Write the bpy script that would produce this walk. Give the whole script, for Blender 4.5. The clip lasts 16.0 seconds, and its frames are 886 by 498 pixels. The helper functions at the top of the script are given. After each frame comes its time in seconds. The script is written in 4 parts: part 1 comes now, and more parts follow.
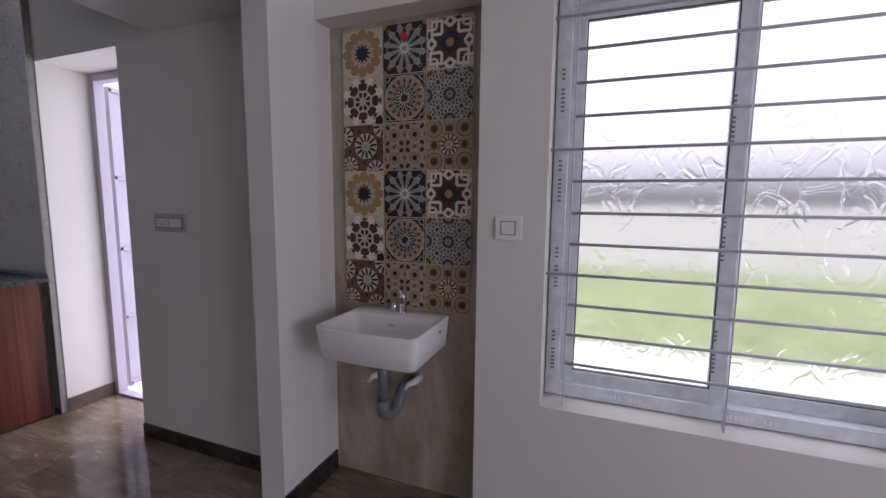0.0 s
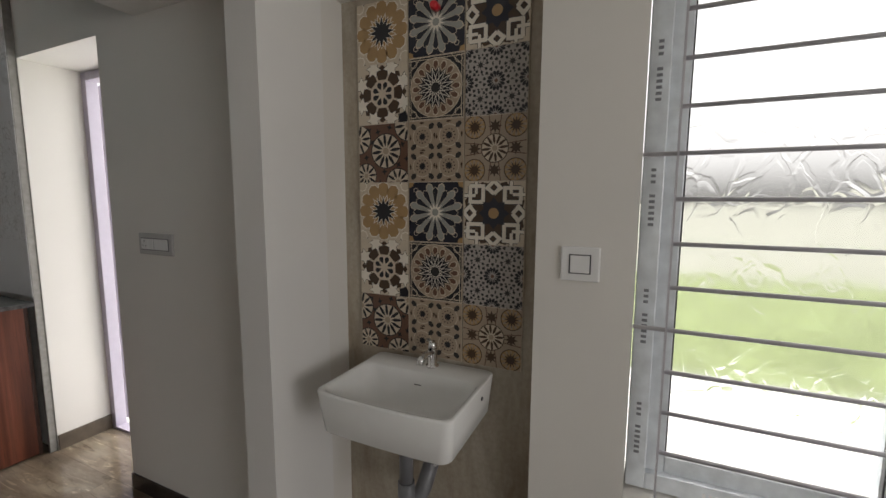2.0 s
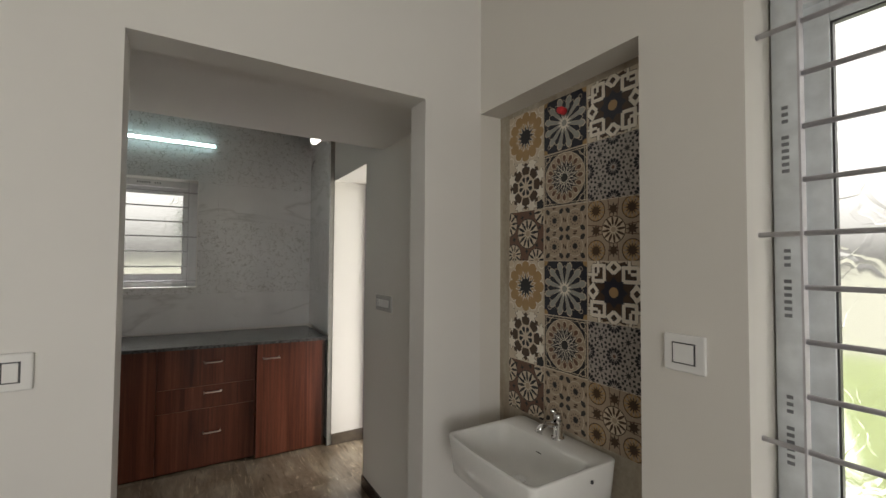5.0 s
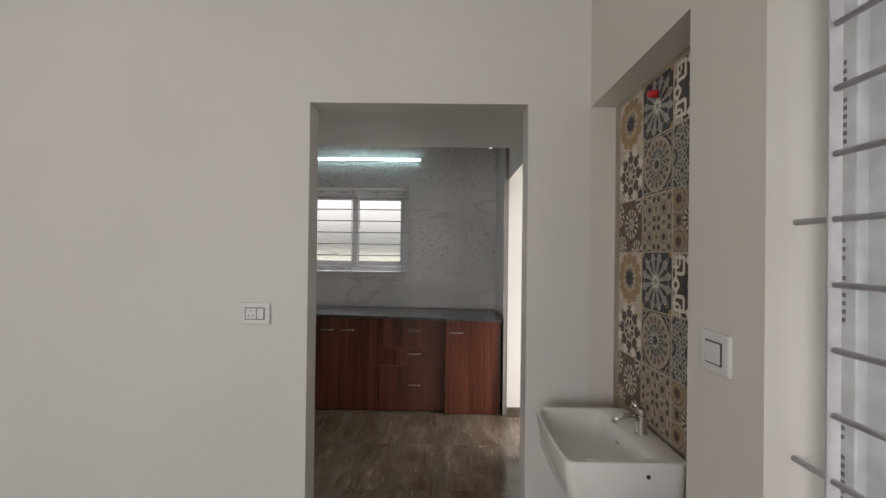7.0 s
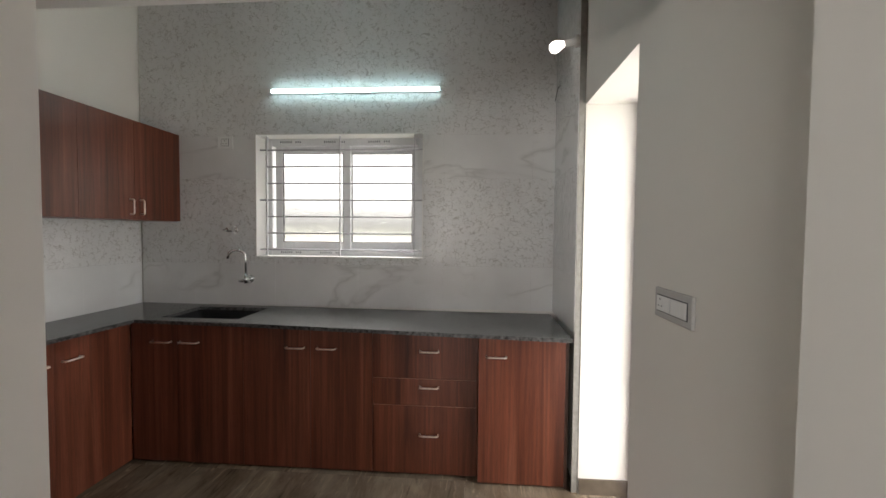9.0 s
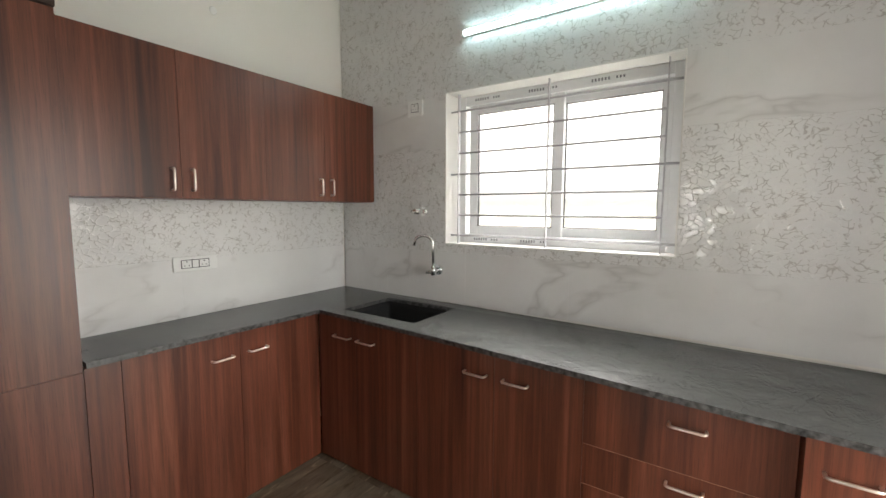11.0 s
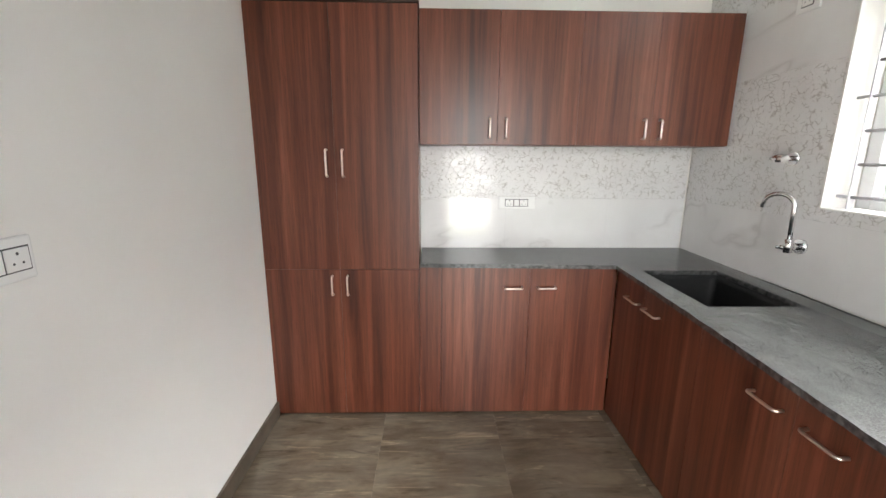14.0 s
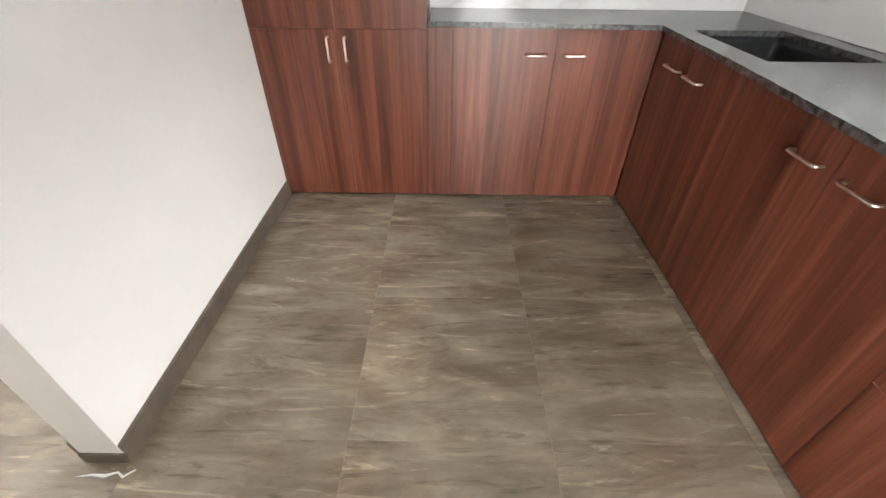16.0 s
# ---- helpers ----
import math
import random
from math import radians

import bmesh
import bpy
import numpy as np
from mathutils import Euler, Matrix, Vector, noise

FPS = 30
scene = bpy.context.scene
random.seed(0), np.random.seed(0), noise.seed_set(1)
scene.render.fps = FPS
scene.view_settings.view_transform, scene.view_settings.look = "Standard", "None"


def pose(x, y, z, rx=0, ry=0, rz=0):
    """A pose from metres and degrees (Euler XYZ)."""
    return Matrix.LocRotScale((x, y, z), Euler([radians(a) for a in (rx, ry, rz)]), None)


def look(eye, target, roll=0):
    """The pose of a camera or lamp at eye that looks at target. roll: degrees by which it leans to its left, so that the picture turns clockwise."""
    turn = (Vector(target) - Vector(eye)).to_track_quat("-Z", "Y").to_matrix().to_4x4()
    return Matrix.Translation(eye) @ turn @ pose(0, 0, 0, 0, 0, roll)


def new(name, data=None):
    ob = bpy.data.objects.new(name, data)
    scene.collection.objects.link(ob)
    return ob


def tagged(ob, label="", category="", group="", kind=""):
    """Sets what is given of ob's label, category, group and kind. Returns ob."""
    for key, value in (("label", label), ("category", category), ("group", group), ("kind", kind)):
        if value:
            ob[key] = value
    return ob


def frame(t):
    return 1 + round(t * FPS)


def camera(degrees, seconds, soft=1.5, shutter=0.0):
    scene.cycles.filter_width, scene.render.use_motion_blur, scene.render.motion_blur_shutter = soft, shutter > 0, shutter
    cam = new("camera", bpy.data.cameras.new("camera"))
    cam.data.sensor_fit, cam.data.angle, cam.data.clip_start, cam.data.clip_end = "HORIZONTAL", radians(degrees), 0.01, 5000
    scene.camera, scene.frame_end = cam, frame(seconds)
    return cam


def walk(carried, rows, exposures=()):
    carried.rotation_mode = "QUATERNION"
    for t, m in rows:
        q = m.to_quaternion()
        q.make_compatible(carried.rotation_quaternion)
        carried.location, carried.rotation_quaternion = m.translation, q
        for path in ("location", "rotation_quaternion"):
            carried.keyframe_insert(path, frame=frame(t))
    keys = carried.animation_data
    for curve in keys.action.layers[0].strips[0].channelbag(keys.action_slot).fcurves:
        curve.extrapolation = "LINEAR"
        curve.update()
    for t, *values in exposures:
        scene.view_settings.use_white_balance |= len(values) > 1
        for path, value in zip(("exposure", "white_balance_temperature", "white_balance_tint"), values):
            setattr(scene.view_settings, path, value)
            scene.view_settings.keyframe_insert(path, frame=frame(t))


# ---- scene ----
cam = camera(93.6, 16.0)
PATH = [
    (0, (0.086, 0.183, 1.318), (-0.626, 2.038, 1.089), 0.5),
    (0.5, (-0.066, 0.4, 1.281), (-0.841, 2.218, 0.972), 0.4),
    (1, (-0.112, 0.51, 1.272), (-0.915, 2.31, 0.933), 0.4),
    (1.5, (-0.117, 0.558, 1.317), (-0.936, 2.356, 1.008), 0.4),
    (2, (-0.115, 0.561, 1.386), (-0.944, 2.366, 1.155), 0.3),
    (2.5, (-0.113, 0.539, 1.436), (-0.945, 2.354, 1.321), 0.4),
    (3, (-0.115, 0.526, 1.457), (-0.967, 2.335, 1.451), 0.5),
    (3.5, (-0.107, 0.525, 1.461), (-1.032, 2.297, 1.521), 0.4),
    (4, (-0.041, 0.58, 1.452), (-1.105, 2.271, 1.541), 0.5),
    (4.5, (0.117, 0.616, 1.444), (-1.286, 2.039, 1.529), 0.6),
    (4.7, (0.203, 0.624, 1.44), (-1.337, 1.897, 1.515), 0.5),
    (6.8, (0.734, 1.093, 1.447), (-1.266, 1.102, 1.463), 0.7),
    (7, (0.703, 1.093, 1.442), (-1.296, 1.079, 1.453), 0.7),
    (7.5, (0.471, 1.051, 1.426), (-1.529, 1.012, 1.419), 0.8),
    (8, (0.098, 1.035, 1.406), (-1.901, 0.983, 1.383), 0.8),
    (8.2, (-0.067, 1.079, 1.399), (-2.065, 1.006, 1.362), 0.7),
    (10.3, (-1.396, 0.954, 1.417), (-3.327, 0.464, 1.242), 0.2),
    (10.5, (-1.439, 0.928, 1.418), (-3.329, 0.298, 1.239), 0.2),
    (11, (-1.536, 0.889, 1.426), (-3.18, -0.234, 1.234), 0.2),
    (11.5, (-1.637, 0.936, 1.424), (-2.831, -0.656, 1.226), 0.3),
    (12, (-1.701, 1.011, 1.436), (-2.338, -0.873, 1.227), 0.2),
    (12.5, (-1.684, 1.038, 1.431), (-1.957, -0.93, 1.206), 0.4),
    (13, (-1.7, 1.081, 1.421), (-1.815, -0.898, 1.156), 0.3),
    (13.5, (-1.927, 1.091, 1.42), (-1.988, -0.883, 1.103), 0.3),
    (14, (-2.066, 1.089, 1.411), (-2.118, -0.862, 0.974), 0.4),
    (14.5, (-2.095, 1.072, 1.331), (-2.126, -0.814, 0.666), 0.3),
    (15, (-2.089, 1.061, 1.265), (-2.119, -0.718, 0.352), 0.5),
    (15.5, (-2.095, 1.056, 1.213), (-2.107, -0.603, 0.096), 0.6),
    (16, (-2.087, 1.049, 1.198), (-2.081, -0.531, -0.028), 0.6),
]
EXPOSURES = [(0, 0.25, 6000, 28), (1.5, 0.45, 6600, 16), (3.5, 0.25, 6900, 10), (4.5, 0.45, 7100, 10), (7, 0.55, 6800, 14), (8.2, 1.15, 6700, 14), (10.5, 1.5, 7500, 8),
             (11, 2.0, 7000, 10), (12, 2.45, 6700, 12), (13, 2.6, 6700, 12), (14.5, 2.65, 6700, 10), (16, 2.95, 6700, 10)]
SKY, TUBE = 0.25, 6.0
DOOR_W, SIDE_W, EAST_W, KITCHEN_W = 42, 10, 33, 95
walk(cam, [(t, look(eye, target, roll)) for t, eye, target, roll in PATH],
     exposures=EXPOSURES)

# ---- world and light ----
world = bpy.data.worlds.new("world")
scene.world = world
world.use_nodes = True
wn, wl = world.node_tree.nodes, world.node_tree.links
sky = wn.new("ShaderNodeTexSky")
sky.sky_type, sky.sun_disc = "NISHITA", False
sky.sun_elevation, sky.sun_rotation = radians(80), radians(18)
sky.air_density, sky.dust_density = 1.0, 4.0
pale = wn.new("ShaderNodeHueSaturation")
pale.inputs["Saturation"].default_value = 0.04
wl.new(sky.outputs[0], pale.inputs["Color"])
wl.new(pale.outputs[0], wn["Background"].inputs["Color"])
wn["Background"].inputs["Strength"].default_value = SKY

sun_data = bpy.data.lights.new("sun", "SUN")
sun_data.energy, sun_data.angle, sun_data.color = 0.6, radians(30), (1.0, 0.96, 0.9)
sun = new("sun", sun_data)
sun.matrix_world = look((0.55, 1.65, 9.8), (0, 0, 0))


def window_light(name, x, y, z, w, h, rz, watts):
    """An area lamp that stands in for the sky's light at an opening."""
    data = bpy.data.lights.new(name, "AREA")
    data.shape, data.size, data.size_y, data.energy, data.color = "RECTANGLE", w, h, watts, (0.96, 0.98, 1.0)
    ob = new(name, data)
    ob.matrix_world = pose(x, y, z, -90, 0, rz)
    return ob


window_light("door_daylight", -2.5, 3.6, 1.4, 1.7, 2.4, 0, DOOR_W)
side = window_light("door_side_daylight", -0.9, 3.3, 1.6, 1.6, 2.2, 0, SIDE_W)
side.matrix_world = look((-0.9, 3.3, 1.7), (-2.6, 1.9, 1.2))
high = window_light("kitchen_window_daylight", -6.2, 0.11, 3.75, 3.0, 1.3, 90, KITCHEN_W)
high.matrix_world = look((-6.2, 0.11, 3.75), (-3.6, 0.11, 1.65))
# added lamp in the unseen east wall, brightens the dining room
window_light("east_fill_light", 3.34, -0.6, 1.4, 2.0, 1.4, -90, EAST_W)


# ---- materials ----
def material(name, rough=0.5, metal=0.0):
    m = bpy.data.materials.new(name)
    m.use_nodes = True
    n, l = m.node_tree.nodes, m.node_tree.links
    b = n["Principled BSDF"]
    b.inputs["Roughness"].default_value = rough
    b.inputs["Metallic"].default_value = metal
    return m, n, l, b


def plain(name, colour, rough=0.5, metal=0.0, spread=0.06, scale=30, bump=0.0):
    m, n, l, b = material(name, rough, metal)
    geo = n.new("ShaderNodeNewGeometry")
    tex = n.new("ShaderNodeTexNoise")
    tex.inputs["Scale"].default_value, tex.inputs["Detail"].default_value = scale, 4
    l.new(geo.outputs["Position"], tex.inputs["Vector"])
    ramp = n.new("ShaderNodeValToRGB")
    lo, hi = [c * (1 - spread) for c in colour], [min(1, c * (1 + spread)) for c in colour]
    ramp.color_ramp.elements[0].color, ramp.color_ramp.elements[1].color = (*lo, 1), (*hi, 1)
    ramp.color_ramp.elements[0].position, ramp.color_ramp.elements[1].position = 0.3, 0.7
    l.new(tex.outputs["Fac"], ramp.inputs[0])
    l.new(ramp.outputs[0], b.inputs["Base Color"])
    if bump:
        bp = n.new("ShaderNodeBump")
        bp.inputs["Strength"].default_value, bp.inputs["Distance"].default_value = bump, 0.002
        l.new(tex.outputs["Fac"], bp.inputs["Height"])
        l.new(bp.outputs[0], b.inputs["Normal"])
    return m


def noise_node(n, l, vec, scale, detail=4, rough=0.5, distort=0.0):
    t = n.new("ShaderNodeTexNoise")
    t.inputs["Scale"].default_value, t.inputs["Detail"].default_value = scale, detail
    t.inputs["Roughness"].default_value, t.inputs["Distortion"].default_value = rough, distort
    if vec:
        l.new(vec, t.inputs["Vector"])
    return t


def ramp_node(n, l, fac, stops):
    r = n.new("ShaderNodeValToRGB")
    e = r.color_ramp.elements
    while len(e) < len(stops):
        e.new(0.5)
    for el, (p, c) in zip(e, stops):
        el.position, el.color = p, (*c, 1)
    l.new(fac, r.inputs[0])
    return r


def mapped(n, l, vec, scale, rot=(0, 0, 0), offset=None):
    m = n.new("ShaderNodeMapping")
    m.inputs["Scale"].default_value, m.inputs["Rotation"].default_value = scale, rot
    l.new(vec, m.inputs["Vector"])
    if offset:
        l.new(offset, m.inputs["Location"])
    return m.outputs[0]


def mixed(n, l, fac, a, b, mode="MIX"):
    m = n.new("ShaderNodeMix")
    m.data_type, m.blend_type = "RGBA", mode
    for sock, v in ((m.inputs[0], fac), (m.inputs[6], a), (m.inputs[7], b)):
        if isinstance(v, (int, float)):
            sock.default_value = v
        elif isinstance(v, tuple):
            sock.default_value = (*v, 1)
        else:
            l.new(v, sock)
    return m.outputs[2]


def bumped(n, l, b, height, strength, distance):
    bp = n.new("ShaderNodeBump")
    bp.inputs["Strength"].default_value, bp.inputs["Distance"].default_value = strength, distance
    l.new(height, bp.inputs["Height"])
    l.new(bp.outputs[0], b.inputs["Normal"])


def paint(name, colour):
    m, n, l, b = material(name, 0.55)
    pos = n.new("ShaderNodeNewGeometry").outputs["Position"]
    big = noise_node(n, l, pos, 1.3, 3)
    fine = noise_node(n, l, pos, 220, 2)
    dark = tuple(c * 0.94 for c in colour)
    base = ramp_node(n, l, big.outputs["Fac"], [(0.3, dark), (0.7, colour)])
    l.new(base.outputs[0], b.inputs["Base Color"])
    bumped(n, l, b, fine.outputs["Fac"], 0.08, 0.001)
    return m


def wood(name):
    m, n, l, b = material(name, 0.36)
    pos = n.new("ShaderNodeNewGeometry").outputs["Position"]
    rnd = n.new("ShaderNodeObjectInfo").outputs["Random"]
    cm = n.new("ShaderNodeCombineXYZ")
    mul = n.new("ShaderNodeMath")
    mul.operation, mul.inputs[1].default_value = "MULTIPLY", 17.0
    l.new(rnd, mul.inputs[0])
    for i in range(3):
        l.new(mul.outputs[0], cm.inputs[i])
    band = noise_node(n, l, mapped(n, l, pos, (9, 9, 0.35), offset=cm.outputs[0]), 1.6, 4, 0.55, 0.7)
    grain = noise_node(n, l, mapped(n, l, pos, (27, 27, 0.6), offset=cm.outputs[0]), 1.7, 5, 0.6, 0.5)
    pores = noise_node(n, l, mapped(n, l, pos, (260, 260, 7), offset=cm.outputs[0]), 1.6, 3, 0.6)
    c1 = ramp_node(n, l, band.outputs["Fac"], [(0.28, (0.05, 0.0125, 0.006)), (0.45, (0.114, 0.031, 0.015)), (0.57, (0.15, 0.044, 0.0235)), (0.75, (0.22, 0.079, 0.045))])
    c2 = ramp_node(n, l, grain.outputs["Fac"], [(0.33, (0.34, 0.27, 0.24)), (0.5, (0.85, 0.82, 0.8)), (0.66, (1.35, 1.3, 1.26))])
    c = mixed(n, l, 0.48, c1.outputs[0], c2.outputs[0], "MULTIPLY")
    c3 = ramp_node(n, l, pores.outputs["Fac"], [(0.36, (0.5, 0.45, 0.42)), (0.47, (1, 1, 1))])
    c = mixed(n, l, 0.55, c, c3.outputs[0], "MULTIPLY")
    l.new(c, b.inputs["Base Color"])
    bumped(n, l, b, pores.outputs["Fac"], 0.1, 0.0005)
    return m


def floor_stone(name):
    m, n, l, b = material(name, 0.16)
    pos = n.new("ShaderNodeNewGeometry").outputs["Position"]
    rnd = n.new("ShaderNodeObjectInfo").outputs["Random"]
    mul = n.new("ShaderNodeMath")
    mul.operation, mul.inputs[1].default_value = "MULTIPLY", 9.0
    l.new(rnd, mul.inputs[0])
    cm = n.new("ShaderNodeCombineXYZ")
    l.new(mul.outputs[0], cm.inputs[0])
    l.new(mul.outputs[0], cm.inputs[1])
    rot = (0, 0, radians(-14))
    cloud = noise_node(n, l, mapped(n, l, pos, (1.5, 3.2, 1), rot, cm.outputs[0]), 1.4, 5, 0.55, 0.5)
    streak = noise_node(n, l, mapped(n, l, pos, (1.6, 6, 1), rot, cm.outputs[0]), 1.5, 9, 0.68, 0.7)
    dust = noise_node(n, l, pos, 2.1, 6, 0.65)
    c1 = ramp_node(n, l, cloud.outputs["Fac"], [(0.3, (0.12, 0.092, 0.064)), (0.55, (0.168, 0.135, 0.098)), (0.75, (0.23, 0.193, 0.147))])
    c2 = ramp_node(n, l, streak.outputs["Fac"], [(0.36, (0.55, 0.52, 0.5)), (0.5, (0.95, 0.95, 0.95)), (0.64, (1.6, 1.58, 1.52))])
    c = mixed(n, l, 0.6, c1.outputs[0], c2.outputs[0], "MULTIPLY")
    thin = noise_node(n, l, mapped(n, l, pos, (1.7, 12, 1), (0, 0, radians(-20)), cm.outputs[0]), 1.5, 8, 0.68, 1.7)
    c4 = ramp_node(n, l, thin.outputs["Fac"], [(0.33, (0.5, 0.47, 0.45)), (0.43, (0.95, 0.95, 0.95)), (0.58, (1.0, 1.0, 1.0)), (0.66, (1.9, 1.88, 1.84))])
    c = mixed(n, l, 0.85, c, c4.outputs[0], "MULTIPLY")
    d = ramp_node(n, l, dust.outputs["Fac"], [(0.45, (0, 0, 0)), (0.75, (0.35, 0.35, 0.35))])
    c = mixed(n, l, d.outputs[0], c, (0.27, 0.24, 0.2))
    l.new(c, b.inputs["Base Color"])
    r = ramp_node(n, l, dust.outputs["Fac"], [(0.3, (0.035, 0.035, 0.035)), (0.8, (0.12, 0.12, 0.12))])
    l.new(r.outputs[0], b.inputs["Roughness"])
    bumped(n, l, b, streak.outputs["Fac"], 0.02, 0.001)
    return m


def marble(name, relief):
    m, n, l, b = material(name, 0.1)
    pos = n.new("ShaderNodeNewGeometry").outputs["Position"]
    cloud = noise_node(n, l, pos, 1.7, 5, 0.55)
    warp = noise_node(n, l, mapped(n, l, pos, (1, 1, 2.2), (radians(25), radians(20), 0)), 1.0, 4, 0.52, 0.6)
    near = n.new("ShaderNodeMath")
    near.operation, near.inputs[1].default_value = "SUBTRACT", 0.5
    l.new(warp.outputs["Fac"], near.inputs[0])
    ab = n.new("ShaderNodeMath")
    ab.operation = "ABSOLUTE"
    l.new(near.outputs[0], ab.inputs[0])
    vein = ramp_node(n, l, ab.outputs[0], [(0.0, (0.78, 0.77, 0.765)), (0.008, (0.89, 0.885, 0.88)), (0.03, (1, 1, 1))])
    base = ramp_node(n, l, cloud.outputs["Fac"], [(0.35, (0.66, 0.65, 0.645)), (0.65, (0.76, 0.755, 0.75))])
    fade = ramp_node(n, l, cloud.outputs["Fac"], [(0.4, (0, 0, 0)), (0.54, (1, 1, 1))])
    if relief:
        c = base.outputs[0]
        wv = noise_node(n, l, pos, 9, 3)
        off = mixed(n, l, 0.1, pos, wv.outputs["Color"])
        flat = mapped(n, l, off, (1, 1, 1.35))
        cells = n.new("ShaderNodeTexVoronoi")
        cells.inputs["Scale"].default_value = 38
        l.new(flat, cells.inputs["Vector"])
        edge = n.new("ShaderNodeTexVoronoi")
        edge.feature = "DISTANCE_TO_EDGE"
        edge.inputs["Scale"].default_value = 38
        l.new(flat, edge.inputs["Vector"])
        # broken flake edges, the shade in their creases painted on as dark flecks
        chip = noise_node(n, l, pos, 26, 3, 0.6, 0.6)
        line = ramp_node(n, l, edge.outputs["Distance"], [(0.02, (1, 1, 1)), (0.09, (0, 0, 0))])
        some = ramp_node(n, l, chip.outputs["Fac"], [(0.47, (0, 0, 0)), (0.56, (1, 1, 1))])
        fleck_shade = mixed(n, l, 1.0, line.outputs[0], some.outputs[0], "MULTIPLY")
        c = mixed(n, l, fleck_shade, c, (0.48, 0.46, 0.44))
        centred = n.new("ShaderNodeVectorMath")
        centred.operation, centred.inputs[1].default_value = "SUBTRACT", (0.5, 0.5, 0.5)
        l.new(cells.outputs["Color"], centred.inputs[0])
        tilt = n.new("ShaderNodeVectorMath")
        tilt.operation = "DOT_PRODUCT"
        l.new(centred.outputs[0], tilt.inputs[0])
        l.new(pos, tilt.inputs[1])
        gap = ramp_node(n, l, edge.outputs["Distance"], [(0.0, (0, 0, 0)), (0.12, (0.009, 0.009, 0.009))])
        add = n.new("ShaderNodeMath")
        add.operation = "ADD"
        l.new(tilt.outputs["Value"], add.inputs[0])
        l.new(gap.outputs[0], add.inputs[1])
        bumped(n, l, b, add.outputs[0], 0.8, 0.075)
    else:
        c = mixed(n, l, fade.outputs[0], base.outputs[0], mixed(n, l, 1.0, base.outputs[0], vein.outputs[0], "MULTIPLY"))
    l.new(c, b.inputs["Base Color"])
    return m


def granite(name):
    m, n, l, b = material(name, 0.3)
    pos = n.new("ShaderNodeNewGeometry").outputs["Position"]
    fine = noise_node(n, l, pos, 260, 3, 0.7)
    smear = noise_node(n, l, mapped(n, l, pos, (5, 3, 3)), 3.2, 9, 0.75, 0.5)
    c1 = ramp_node(n, l, fine.outputs["Fac"], [(0.35, (0.035, 0.037, 0.036)), (0.7, (0.09, 0.093, 0.09))])
    d = ramp_node(n, l, smear.outputs["Fac"], [(0.45, (0, 0, 0)), (0.8, (0.2, 0.2, 0.2))])
    l.new(mixed(n, l, d.outputs[0], c1.outputs[0], (0.26, 0.26, 0.25)), b.inputs["Base Color"])
    r = ramp_node(n, l, smear.outputs["Fac"], [(0.35, (0.2, 0.2, 0.2)), (0.75, (0.27, 0.27, 0.27))])
    l.new(r.outputs[0], b.inputs["Roughness"])
    b.inputs["Specular IOR Level"].default_value = 0.36
    return m


def cement(name):
    m, n, l, b = material(name, 0.7)
    pos = n.new("ShaderNodeNewGeometry").outputs["Position"]
    a = noise_node(n, l, mapped(n, l, pos, (6, 6, 1.5)), 1.4, 7, 0.65, 0.4)
    f = noise_node(n, l, pos, 60, 5, 0.6)
    c = ramp_node(n, l, a.outputs["Fac"], [(0.3, (0.27, 0.215, 0.16)), (0.5, (0.38, 0.33, 0.26)), (0.7, (0.48, 0.44, 0.37))])
    g = ramp_node(n, l, f.outputs["Fac"], [(0.3, (0.8, 0.78, 0.76)), (0.6, (1.05, 1.05, 1.05))])
    l.new(mixed(n, l, 0.6, c.outputs[0], g.outputs[0], "MULTIPLY"), b.inputs["Base Color"])
    bumped(n, l, b, f.outputs["Fac"], 0.25, 0.003)
    return m


def patterned_glass(name, scale, depth):
    m, n, l, b = material(name, 0.13)
    b.inputs["Base Color"].default_value = (0.97, 0.985, 0.98, 1)
    b.inputs["Transmission Weight"].default_value, b.inputs["IOR"].default_value = 1.0, 1.4
    pos = n.new("ShaderNodeNewGeometry").outputs["Position"]
    wv = noise_node(n, l, pos, 7, 2)
    off = mixed(n, l, 0.1, pos, wv.outputs["Color"])
    e = n.new("ShaderNodeTexVoronoi")
    e.feature = "DISTANCE_TO_EDGE"
    e.inputs["Scale"].default_value = scale
    l.new(mapped(n, l, off, (1, 1, 0.62)), e.inputs["Vector"])
    r = ramp_node(n, l, e.outputs["Distance"], [(0.0, (0, 0, 0)), (0.13, (1, 1, 1))])
    bumped(n, l, b, r.outputs[0], 0.4, depth)
    return m


def ground_mat(name):
    m, n, l, b = material(name, 0.95)
    pos = n.new("ShaderNodeNewGeometry").outputs["Position"]
    a = noise_node(n, l, pos, 0.8, 6, 0.7)
    c = ramp_node(n, l, a.outputs["Fac"], [(0.3, (0.3, 0.31, 0.25)), (0.7, (0.42, 0.42, 0.36))])
    l.new(c.outputs[0], b.inputs["Base Color"])
    return m


WALL = paint("cream wall paint", (0.76, 0.735, 0.69))
WHITE_WALL = paint("white wall paint", (0.8, 0.785, 0.76))
CEIL = paint("white ceiling paint", (0.8, 0.79, 0.77))
WOOD = wood("red brown wood laminate")
BAND = plain("pale worn edge banding", (0.3, 0.17, 0.11), 0.5, spread=0.35, scale=50)
DARK_WOOD = plain("dark plywood edge", (0.05, 0.022, 0.014), 0.5, spread=0.3, scale=60)
FLOOR = floor_stone("taupe stone floor tile")
SKIRT = plain("grey brown skirting tile", (0.105, 0.083, 0.062), 0.3, spread=0.25, scale=14)
